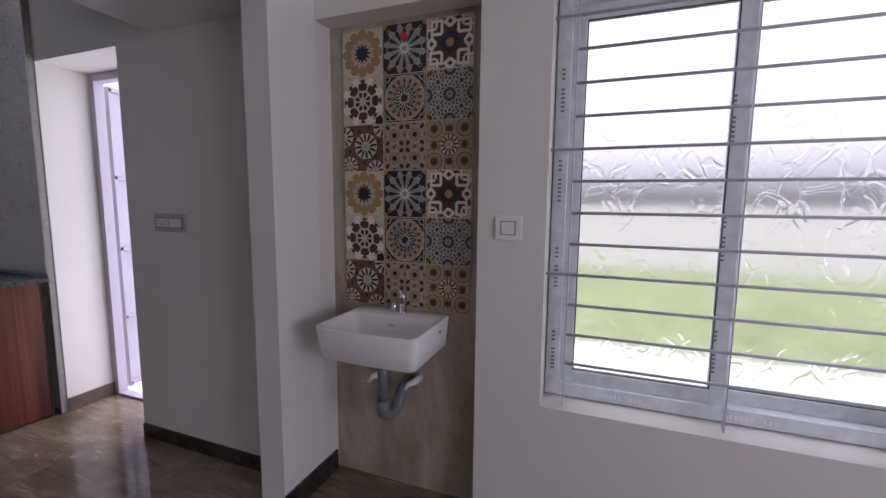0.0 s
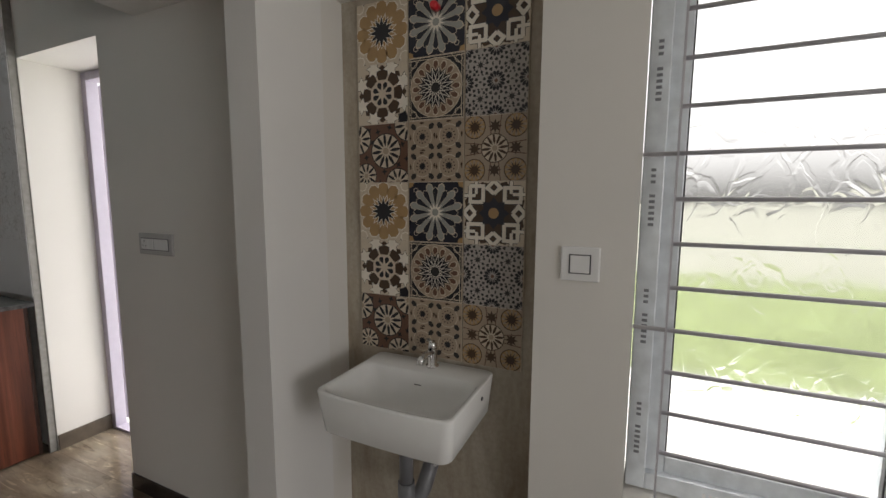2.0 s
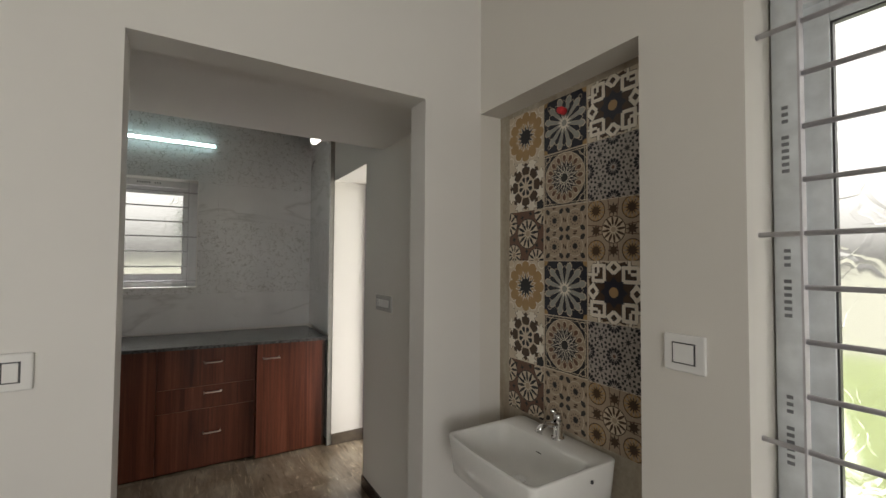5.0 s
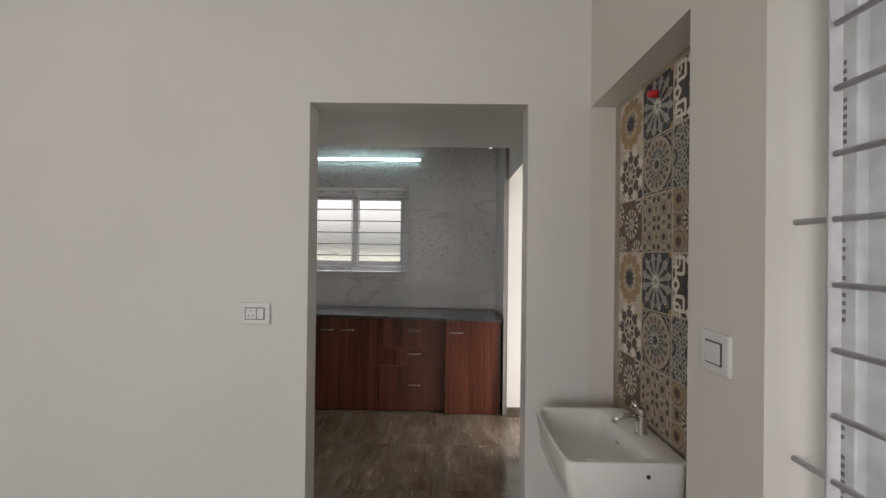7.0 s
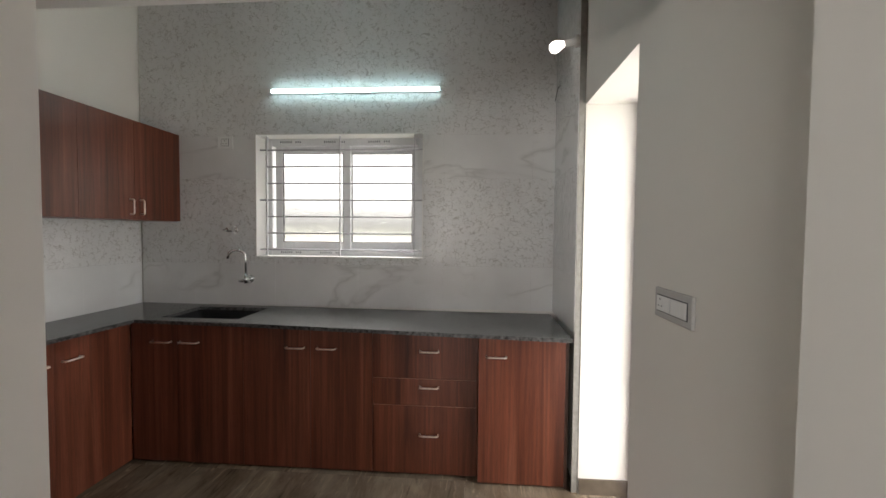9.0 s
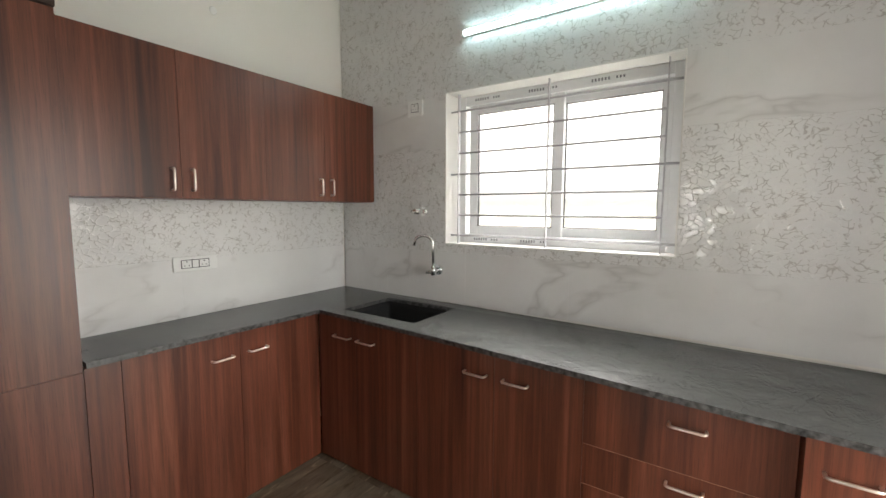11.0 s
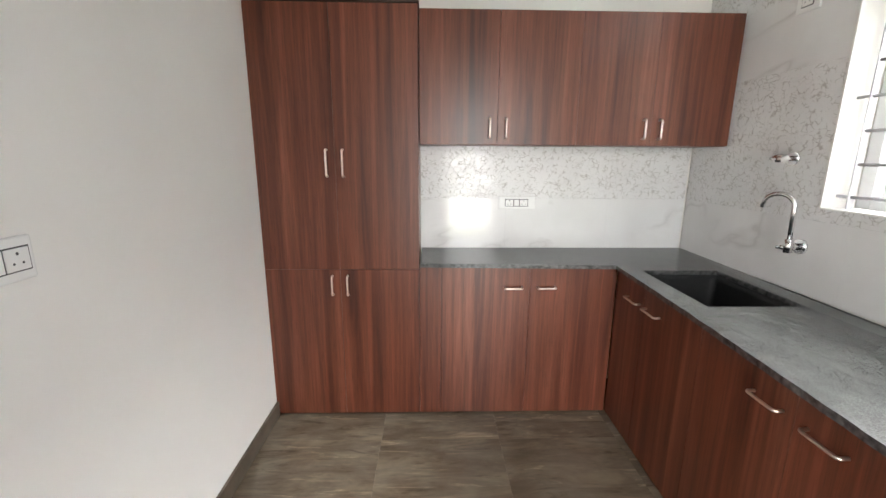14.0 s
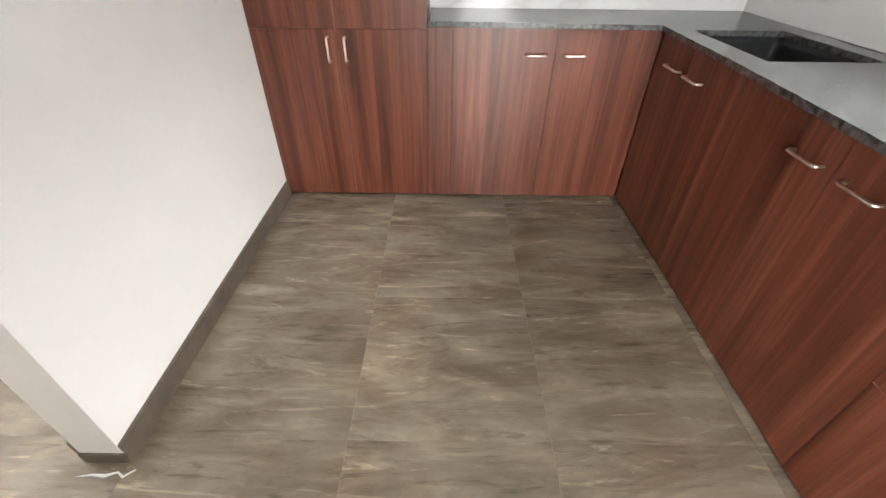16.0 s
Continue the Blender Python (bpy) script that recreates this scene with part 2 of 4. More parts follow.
DARK_SKIRT = plain("dark brown skirting tile", (0.04, 0.031, 0.026), 0.25, spread=0.3, scale=14)
GROUT = plain("grey grout", (0.26, 0.225, 0.18), 0.9)
MARBLE = marble("white veined marble tile", False)
RELIEF = marble("white chipped relief tile", True)
CUT_EDGE = plain("grey tile mortar", (0.26, 0.25, 0.23), 0.8, spread=0.15, scale=40, bump=0.4)
JOINT = plain("pale tile joint", (0.5, 0.49, 0.48), 0.8)
STONE = granite("dark grey granite")
EDGE_STONE = plain("broken granite edge", (0.055, 0.055, 0.055), 0.3, spread=1.0, scale=55, bump=0.8)
BLACK = plain("black quartz sink", (0.012, 0.012, 0.013), 0.5, spread=0.3, scale=200)
BLACK.node_tree.nodes["Principled BSDF"].inputs["Specular IOR Level"].default_value = 0.2
CEMENT = cement("raw cement with stains")
CERAMIC = plain("white glazed ceramic", (0.83, 0.83, 0.81), 0.08, spread=0.01)
CHROME = plain("chrome", (0.8, 0.8, 0.8), 0.12, 1.0, spread=0.05)
COPPER = plain("rose nickel handle", (0.86, 0.76, 0.69), 0.33, 1.0, spread=0.05)
UPVC = plain("white upvc", (0.78, 0.79, 0.8), 0.28, spread=0.02)
FILM = plain("blue grey protective film", (0.7, 0.74, 0.77), 0.2, spread=0.1, scale=25)
IRON = plain("pale lilac grille paint", (0.5, 0.49, 0.52), 0.4, spread=0.08)
LILAC = plain("lilac white steel paint", (0.48, 0.445, 0.53), 0.35, spread=0.03)
PLATE = plain("white switch plastic", (0.8, 0.8, 0.79), 0.25, spread=0.01)
GREY_PLATE = plain("grey switch frame plastic", (0.5, 0.49, 0.48), 0.25, spread=0.02)
INK = plain("dark grey plastic line", (0.05, 0.05, 0.055), 0.4)
MARK = plain("printed grey mark", (0.2, 0.21, 0.23), 0.5)
PALEMARK = plain("printed white mark", (0.8, 0.8, 0.8), 0.5)
PVC = plain("grey pvc pipe", (0.17, 0.17, 0.18), 0.35, spread=0.1)
RED = plain("red plastic cap", (0.6, 0.02, 0.03), 0.3)
GLASS = patterned_glass("leaf patterned window glass", 16, 0.003)
GLASS_K = patterned_glass("frosted kitchen window glass", 9, 0.0025)
GLASS_K.node_tree.nodes["Principled BSDF"].inputs["Roughness"].default_value = 0.16
EARTH = ground_mat("pale dusty ground")
GRASS = plain("green grass", (0.24, 0.29, 0.13), 0.9, spread=0.3, scale=3, bump=1.0)
CONCRETE = plain("pale concrete", (0.75, 0.75, 0.73), 0.9, spread=0.08, scale=5)
LEAF = plain("green leaves", (0.05, 0.09, 0.03), 0.7, spread=0.4, scale=2)
BARK = plain("bark", (0.1, 0.07, 0.05), 0.9, spread=0.3)
WIRE = plain("black wire", (0.02, 0.02, 0.02), 0.5)
m_tube, tn, tl, tb = material("tube light glow")
tb.inputs["Base Color"].default_value = (0.9, 0.95, 1, 1)
tb.inputs["Emission Color"].default_value = (0.6, 0.94, 1.0, 1)
tb.inputs["Emission Strength"].default_value = TUBE
GLOW = m_tube
BULB, bn, bl, bb = material("bulb glow")
bb.inputs["Base Color"].default_value = (0.9, 0.9, 0.88, 1)
bb.inputs["Emission Color"].default_value = (1.0, 0.97, 0.93, 1)
bb.inputs["Emission Strength"].default_value = 1.6


# ---- mesh helpers ----
def box(bm, x0, x1, y0, y1, z0, z1, bevel=0.0, mat=0):
    c = bmesh.ops.create_cube(bm, size=1.0)["verts"]
    bmesh.ops.scale(bm, vec=(x1 - x0, y1 - y0, z1 - z0), verts=c)
    bmesh.ops.translate(bm, vec=((x0 + x1) / 2, (y0 + y1) / 2, (z0 + z1) / 2), verts=c)
    faces = {f for v in c for f in v.link_faces}
    for f in faces:
        f.material_index = mat
    if bevel:
        bmesh.ops.bevel(bm, geom=list({e for v in c for e in v.link_edges}), offset=bevel, segments=2, profile=0.5, affect="EDGES")
    return bm


def boxed(*a, **k):
    return box(bmesh.new(), *a, **k)


def tube(bm, pts, r, seg=10, caps=True):
    pts = [Vector(p) for p in pts]
    rings, side = [], None
    for i, p in enumerate(pts):
        d = (pts[min(i + 1, len(pts) - 1)] - pts[max(i - 1, 0)]).normalized()
        if side is None:
            side = d.orthogonal().normalized()
        side = (side - d * side.dot(d)).normalized()
        up = d.cross(side)
        rr = r[i] if isinstance(r, (list, tuple)) else r
        rings.append([bm.verts.new(p + (side * math.cos(a) + up * math.sin(a)) * rr) for a in [2 * math.pi * k / seg for k in range(seg)]])
    for a, b in zip(rings, rings[1:]):
        for k in range(seg):
            f = bm.faces.new((a[k], a[(k + 1) % seg], b[(k + 1) % seg], b[k]))
            f.smooth = True
    if caps:
        bm.faces.new(rings[0][::-1])
        bm.faces.new(rings[-1])
    return bm


def finish(name, bm, mats):
    bmesh.ops.recalc_face_normals(bm, faces=bm.faces)
    me = bpy.data.meshes.new(name)
    bm.to_mesh(me)
    bm.free()
    for m in mats if isinstance(mats, (list, tuple)) else [mats]:
        me.materials.append(m)
    return me


def part(name, bm, mats, parent, label=""):
    ob = new(name, finish(name, bm, mats))
    ob.parent = parent
    return tagged(ob, label)


def setting(name, bm, mats, label, category="wall"):
    return tagged(new(name, finish(name, bm, mats)), label, category, kind="structure")


def thing(name, m, label, category, group="", kind=""):
    ob = new(name)
    ob.empty_display_size = 0.05
    ob.matrix_world = m
    return tagged(ob, label, category, group, kind)


def pieces(u0, u1, v0, v1, holes):
    """Rectangles that fill u0..u1 by v0..v1 but for the holes."""
    out = [(u0, u1, v0, v1)]
    for a0, a1, b0, b1 in holes:
        nxt = []
        for p0, p1, q0, q1 in out:
            if a0 >= p1 or a1 <= p0 or b0 >= q1 or b1 <= q0:
                nxt.append((p0, p1, q0, q1))
                continue
            if a0 > p0:
                nxt.append((p0, a0, q0, q1))
            if a1 < p1:
                nxt.append((a1, p1, q0, q1))
            m0, m1 = max(p0, a0), min(p1, a1)
            if b0 > q0:
                nxt.append((m0, m1, q0, b0))
            if b1 < q1:
                nxt.append((m0, m1, b1, q1))
        out = nxt
    return out


# ---- plan ----
XP, XPK = -1.09, -1.212          # partition: dining face, kitchen face
YN = 1.71                        # north wall, inner face
XW, YS = -3.57, -1.345           # kitchen west and south tile faces
TOP = 3.0
XE, YD = 3.3, -3.4               # dining room's far walls
D0, D1, DZ = 0.498, 1.442, 2.08  # doorway in the partition
W0, W1, WZ0, WZ1 = -0.105, 1.10, 0.55, 2.08   # dining window
K0, K1, KZ0, KZ1 = -0.486, 0.713, 1.22, 2.087  # kitchen window
B0, B1, BZ = -2.95, -2.25, 2.08  # back door opening
SOF = 2.112
YK = 1.64                        # kitchen side of the north wall

# ---- walls ----
bm = bmesh.new()
holes = [(W0, W1, WZ0, WZ1), (B0, B1, -0.1, BZ)]
for a, b, c, d in pieces(-3.9, XE + 0.2, -0.1, TOP, holes):
    box(bm, a, b, 1.83, 1.95, c, d)
for a, b, c, d in pieces(-3.9, XE + 0.2, -0.1, TOP, holes + [(XP, -0.36, -0.1, 2.07)]):
    box(bm, a, b, YN, 1.83, c, d)
for a, b, c, d in pieces(-3.9, XPK, -0.1, TOP, [(B0, B1, -0.1, BZ)]):
    box(bm, a, b, YK, YN, c, d)
setting("wall_north", bm, WALL, "cream painted plaster wall with basin niche")

bm = bmesh.new()
for a, b, c, d in pieces(YD, YN, -0.1, TOP, [(D0, D1, -0.1, DZ)]):
    box(bm, XPK, XP, a, b, c, d)
bmesh.ops.remove_doubles(bm, verts=bm.verts, dist=0.0005)
setting("wall_partition", bm, WHITE_WALL, "white painted partition wall with open doorway")

bm = bmesh.new()
for a, b, c, d in pieces(YS - 0.2, YN, -0.1, TOP, [(K0, K1, KZ0, KZ1)]):
    box(bm, XW - 0.23, XW - 0.01, a, b, c, d)
setting("wall_west", bm, WALL, "kitchen outer wall behind marble tiles")
setting("wall_south", boxed(XW - 0.01, XPK, YS - 0.2, YS - 0.01, -0.1, TOP), WALL, "cream painted kitchen wall above the cabinets")
bm = bmesh.new()
box(bm, XPK, XE + 0.2, YD - 0.2, YD, -0.1, TOP)
setting("wall_dining_south", bm, WALL, "plain cream painted wall")
# unseen wall; its opening is added only to let light in
bm = bmesh.new()
for a, b, c, d in pieces(YD, YN, -0.1, TOP, [(-1.6, 0.4, 0.7, 2.1)]):
    box(bm, XE, XE + 0.2, a, b, c, d)
setting("wall_east", bm, WALL, "plain cream wall with an added opening for light")
setting("ceiling", boxed(-3.9, XE + 0.2, YD - 0.2, 1.95, TOP, TOP + 0.15), CEIL, "plain white plaster ceiling", "ceiling")
# loft slab between the partition and the kitchen
setting("loft_slab", boxed(-1.975, XPK, YS - 0.01, YK, SOF, SOF + 0.1), WHITE_WALL, "white painted underside of a storage loft", "ceiling")

# niche back and its edges
setting("niche_backing", boxed(XP, -0.36, 1.818, 1.83, 0, 2.07), CEMENT, "raw stained cement backing of the basin niche")


# ---- handles and cabinets ----
def bow_handle(parent, x, z, length, upright, y=-0.002):
    """A slim bow handle that stands out from a door's face."""
    h, out, r = length / 2, 0.028, 0.005
    line = [(-h, 0, 0), (-h, -out * 0.75, 0), (-h + 0.004, -out * 0.93, 0), (-h + 0.011, -out, 0), (h - 0.011, -out, 0), (h - 0.004, -out * 0.93, 0), (h, -out * 0.75, 0), (h, 0, 0)]
    if upright:
        line = [(0, b, a) for a, b, _ in line]
    bm = tube(bmesh.new(), [(x + a, y + b, z + c) for a, b, c in line], r, 8)
    return part("handle", bm, COPPER, parent, "slim rose nickel bow handle")


def cabinet(name, m, w, h, d, fronts, label, z0=0.0, group="", category="cabinet", name_front="door", body_top=None):
    """A carcass with slab fronts. Local x along the front, y into the cabinet. fronts: x0, x1, z0, z1, handle (x, z, length, upright)."""
    ob = thing(name, m, label, category, group)
    t = 0.018
    bm = bmesh.new()
    box(bm, 0.001, w - 0.001, t + 0.002, d, z0, body_top or h, 0.001)
    part("body", bm, WOOD, ob)
    for x0, x1, a, b, hd in fronts:
        dr = part(name_front, boxed(x0 + 0.0007, x1 - 0.0007, 0, t, a + 0.0005, b - 0.0005, bevel=0.0008), WOOD, ob)
        if name_front == "drawer_front" and b < 0.6:
            part("edge_band", boxed(x0 + 0.002, x1 - 0.002, -0.0006, 0.002, b - 0.0022, b - 0.0006), BAND, dr, "pale worn edge banding")
        if hd:
            bow_handle(dr, *hd)
    return ob


WEST, SOUTH, NORTH = 90, 180, 0


def west(y, x=-3.04):
    return pose(x, y, 0, 0, 0, WEST)


ZT = 0.853
cabinet("base_cabinet", west(-0.985), 0.70, ZT, 0.5, [(0.0, 0.289, 0.012, ZT - 0.003, (0.2, 0.74, 0.118, False)), (0.289, 0.70, 0.012, ZT - 0.003, (0.372, 0.74, 0.115, False))],
        "red brown wood laminate base cabinet under the sink", group="base cabinets", body_top=0.62)
ZT = 0.844
cabinet("base_cabinet", west(-0.285), 0.775, ZT, 0.5, [(0.0, 0.408, 0.012, ZT - 0.003, (0.32, 0.728, 0.105, False)), (0.408, 0.775, 0.012, ZT - 0.003, (0.505, 0.728, 0.107, False))],
        "red brown wood laminate base cabinet with two doors", group="base cabinets")
ZT = 0.837
cabinet("drawer_cabinet", west(0.49), 0.605, ZT, 0.5,
        [(0.0, 0.605, 0.566, ZT - 0.003, (0.33, 0.728, 0.105, False)), (0.0, 0.605, 0.41, 0.566, (0.33, 0.522, 0.105, False)), (0.0, 0.605, 0.012, 0.41, (0.33, 0.245, 0.105, False))],
        "red brown wood laminate cabinet with three drawers", group="base cabinets", name_front="drawer_front")
ZT = 0.831
cabinet("base_cabinet", west(1.098, -2.985), 0.474, ZT, 0.55, [(0.0, 0.474, 0.01, ZT - 0.003, (0.097, 0.725, 0.108, False))],
        "red brown wood laminate single door base cabinet at the counter end", group="base cabinets")
setting("end_panel", boxed(-3.56, -2.99, 1.574, 1.59, 0, 0.83), DARK_WOOD, "dark plywood filler panel beside the wall", "panel")


ZT = 0.853


def south(x, y=-0.985):
    return pose(x, y, 0, 0, 0, SOUTH)


cabinet("base_cabinet", south(-2.0), 1.035, ZT, 0.33,
        [(0.0, 0.112, 0.012, ZT - 0.003, None), (0.112, 0.577, 0.012, ZT - 0.003, (0.49, 0.742, 0.093, False)), (0.577, 1.035, 0.012, ZT - 0.003, (0.664, 0.742, 0.093, False))],
        "red brown wood laminate corner base cabinet with two doors", group="base cabinets")
tall = cabinet("tall_cabinet", south(-1.2), 0.80, 2.086, 0.35,
        [(0.0, 0.394, 0.012, 0.838, (0.355, 0.755, 0.1, True)), (0.394, 0.80, 0.012, 0.838, (0.433, 0.755, 0.1, True)),
         (0.0, 0.394, 0.838, 2.082, (0.356, 1.373, 0.127, True)), (0.394, 0.80, 0.838, 2.082, (0.434, 1.373, 0.127, True))],
        "tall red brown wood laminate pantry cabinet with four doors")
part("top_board", boxed(0, 0.803, -0.004, 0.35, 2.087, 2.11, bevel=0.001), DARK_WOOD, tall, "dark plywood top board")
# dark strip painted in for the shaded gap at the wall, no real board
part("side_gap_shade", boxed(-0.012, 0.0, 0.004, 0.35, 0.1, 2.1), DARK_WOOD, tall)
for i, (a, b) in enumerate(((-2.003, -2.783), (-2.783, -3.556))):
    w = a - b
    mid = 0.384 if i == 0 else 0.372
    cabinet("wall_cabinet", south(a, -1.04), w, 2.08, 0.298, [(0, mid, 1.468, 2.08, (mid - 0.04, 1.546, 0.09, True)), (mid, w, 1.468, 2.08, (mid + 0.04, 1.546, 0.09, True))],
            "red brown wood laminate wall cabinet with two doors", z0=1.466, group="wall cabinets")
# loft doors over the slab
for k in range(4):
    y0 = YS + 0.02 + k * 0.735
    cabinet("loft_cabinet", pose(-1.982, y0 + 0.735, 0, 0, 0, -90), 0.73, 2.98, 0.3, [(0, 0.365, SOF + 0.005, 2.97, (0.325, 2.28, 0.09, True)), (0.365, 0.73, SOF + 0.005, 2.97, (0.405, 2.28, 0.09, True))],
            "red brown wood loft cabinet above the doorway", z0=SOF + 0.102, group="loft cabinets")

# ---- countertop with a cut-out for the sink ----
bm = bmesh.new()
S = (-3.45, -3.082, -0.83, -0.335)      # sink opening x0 x1 y0 y1
zb, zt = 0.854, 0.875


def front(y):
    return -3.0 + (y + 0.925) * 0.04


yn = 1.585
outer = [(XW, YS), (-2.004, YS), (-2.004, -0.965), (front(-0.93), -0.93)]
outer += [(front(-0.93 + k * 0.05) + 0.0015 * math.sin(k * 2.7), -0.93 + k * 0.05) for k in range(1, 50)]
outer += [(front(yn), yn), (XW, yn)]
DROP = 0.011                            # the top sags a little towards the door
inner = [(S[0], S[2]), (S[1], S[2]), (S[1], S[3]), (S[0], S[3])]
edges = []
for loop in (outer, inner):
    vs = [bm.verts.new((x, y, zt)) for x, y in loop]
    edges += [bm.edges.new((vs[k], vs[(k + 1) % len(vs)])) for k in range(len(vs))]
bmesh.ops.triangle_fill(bm, use_beauty=True, edges=edges)
grown = bmesh.ops.extrude_face_region(bm, geom=list(bm.faces))["geom"]
bmesh.ops.translate(bm, vec=(0, 0, zb - zt), verts=[g for g in grown if isinstance(g, bmesh.types.BMVert)])
for v in bm.verts:
    v.co.z -= DROP * max(0.0, v.co.y + 0.3)
for f in bm.faces:
    f.normal_update()
    if abs(f.normal.z) < 0.5:
        f.material_index = 1
tagged(new("countertop", finish("countertop", bm, [STONE, EDGE_STONE])), "dusty dark grey granite worktop with rough edge", "countertop")
# sink
bm = bmesh.new()
x0, x1, y0, y1 = S
rings = []
for g, z in ((-0.012, 0.8535), (0.004, 0.8535), (0.012, 0.83), (0.016, 0.69), (0.03, 0.665), (0.14, 0.66)):
    rr = max(0.004, 0.03 - g * 0.1)
    ring = []
    for cx, cy, a0 in ((x1 - g - rr, y1 - g - rr, 0), (x0 + g + rr, y1 - g - rr, 90), (x0 + g + rr, y0 + g + rr, 180), (x1 - g - rr, y0 + g + rr, 270)):
        for k in range(5):
            a = radians(a0 + k * 22.5)
            ring.append(bm.verts.new((cx + rr * math.cos(a), cy + rr * math.sin(a), z)))
    rings.append(ring)
for a, b in zip(rings, rings[1:]):
    for k in range(len(a)):
        bm.faces.new((a[k], a[(k + 1) % len(a)], b[(k + 1) % len(a)], b[k])).smooth = True
bm.faces.new(rings[-1])
sink = thing("kitchen_sink", pose(0, 0, 0), "black quartz undermount kitchen sink in the worktop", "sink")
part("bowl", bm, BLACK, sink)
bm = bmesh.new()
tube(bm, [((x0 + x1) / 2, (y0 + y1) / 2, 0.6605), ((x0 + x1) / 2, (y0 + y1) / 2, 0.664)], 0.035, 20)
part("drain", bm, CHROME, sink, "chrome drain")

# swan neck tap, wall mounted
tap = thing("kitchen_tap", pose(XW, -0.53, 1.06, 0, 0, WEST), "chrome swan neck wall tap over the sink", "tap")
bm = bmesh.new()
tube(bm, [(0, 0, 0), (0, -0.012, 0)], 0.03, 20)
part("flange", bm, CHROME, tap)
bm = bmesh.new()
tube(bm, [(0, -0.012, 0), (0, -0.06, 0)], 0.014, 14)
tube(bm, [(0, -0.055, -0.025), (0, -0.055, 0.03)], 0.016, 14)
part("body", bm, CHROME, tap)
bm = bmesh.new()
pts = [(0, -0.055, 0.02), (0, -0.06, 0.155)] + [(-0.05 + 0.05 * math.cos(a), -0.085 + 0.025 * math.cos(a), 0.16 + 0.05 * math.sin(a)) for a in [radians(10 + i * 18) for i in range(9)]] + [(-0.101, -0.111, 0.15)]
tube(bm, pts, 0.0095, 12)
part("spout", bm, CHROME, tap)
bm = bmesh.new()
tube(bm, [(-0.01, -0.055, -0.005), (-0.05, -0.06, -0.012)], [0.012, 0.008], 10)
part("lever", bm, CHROME, tap)
valve = thing("stop_valve", pose(XW, -0.64, 1.41, 0, 0, WEST), "chrome stop valve on the marble wall", "valve")
bm = bmesh.new()
tube(bm, [(0, 0, 0), (0, -0.008, 0)], 0.026, 18)
tube(bm, [(0, -0.008, 0), (0, -0.06, 0)], 0.011, 12)
part("body", bm, CHROME, valve)
bm = bmesh.new()
tube(bm, [(0.02, -0.06, 0), (-0.02, -0.06, 0), (-0.05, -0.062, 0.0)], [0.018, 0.018, 0.007], 12)
part("knob", bm, CHROME, valve)


# ---- switch plates ----
def switch_plate(m, w, h, modules, label, finish_mat=None):
    """modules: list of (x, width, kind), kind 'rocker' or 'socket', from the plate's middle."""
    ob = thing("switch_plate", m, label, "switch")
    part("frame", boxed(-w / 2, w / 2, -0.011, 0, -h / 2, h / 2, bevel=0.004), finish_mat or PLATE, ob)
    a = min(x - v / 2 for x, v, _ in modules) - 0.003
    b = max(x + v / 2 for x, v, _ in modules) + 0.003
    hm = h * 0.5
    part("surround", boxed(a, b, -0.0125, -0.0105, -hm / 2 - 0.003, hm / 2 + 0.003), INK, ob, "dark grey surround")
    for x, v, kind in modules:
        bm = boxed(x - v / 2 + 0.0006, x + v / 2 - 0.0006, -0.015, -0.012, -hm / 2, hm / 2, bevel=0.001)
        mod = part("rocker" if kind == "rocker" else "socket", bm, PLATE, ob)
        if kind == "socket":
            for px, pz, r in ((0, 0.012, 0.0035), (-0.01, -0.008, 0.0028), (0.01, -0.008, 0.0028)):
                hb = bmesh.new()
                tube(hb, [(x + px, -0.0152, pz), (x + px, -0.0145, pz)], r, 10)
                part("pin_hole", hb, INK, mod)
    return ob


switch_plate(pose(-0.24, YN, 1.221, 0, 0, NORTH), 0.1, 0.092, [(0, 0.05, "rocker")], "white square light switch beside the window")
switch_plate(pose(XP, 0.276, 1.165, 0, 0, WEST), 0.128, 0.092, [(-0.016, 0.046, "socket"), (0.024, 0.03, "rocker")], "white wall socket with switch on the partition")
switch_plate(pose(XPK, 0.265, 1.2, 0, 0, -90), 0.112, 0.092, [(0.016, 0.052, "socket"), (-0.026, 0.026, "rocker")], "white wall socket with switch inside the kitchen")
switch_plate(pose(-1.93, YK, 1.198, 0, 0, NORTH), 0.222, 0.09, [(-0.066, 0.046, "socket"), (-0.024, 0.034, "rocker"), (0.042, 0.09, "rocker")], "grey framed wide switch board beside the back door", GREY_PLATE)
switch_plate(pose(-2.563, YS, 1.146, 0, 0, SOUTH), 0.215, 0.075, [(-0.046, 0.046, "socket"), (-0.004, 0.03, "rocker"), (0.038, 0.046, "socket")], "white double socket on the marble backsplash")
switch_plate(pose(XW, -0.702, 2.027, 0, 0, WEST), 0.112, 0.09, [(0, 0.05, "socket")], "white socket high on the marble wall")

# ---- tube light ----
lamp = thing("tube_light", pose(XW, 0.237, 2.375, 0, 0, WEST), "slim white led tube light on the tiled wall", "light")
part("housing", boxed(-0.6, 0.6, -0.018, 0, -0.014, 0.014, bevel=0.003), PLATE, lamp)
bm = bmesh.new()
tube(bm, [(-0.585, -0.026, 0), (0.585, -0.026, 0)], 0.012, 14)
part("diffuser", bm, GLOW, lamp, "glowing tube")
for s in (-1, 1):
    part("end_cap", boxed(min(s * 0.585, s * 0.603), max(s * 0.585, s * 0.603), -0.04, -0.0, -0.015, 0.015, bevel=0.003), PLATE, lamp)
hook = thing("conduit_box", pose(XW, 0.242, 2.455, 0, 0, WEST), "small round white wiring outlet above the tube light", "outlet")
bm = bmesh.new()
tube(bm, [(0, 0, 0), (0, -0.006, 0)], 0.032, 20)
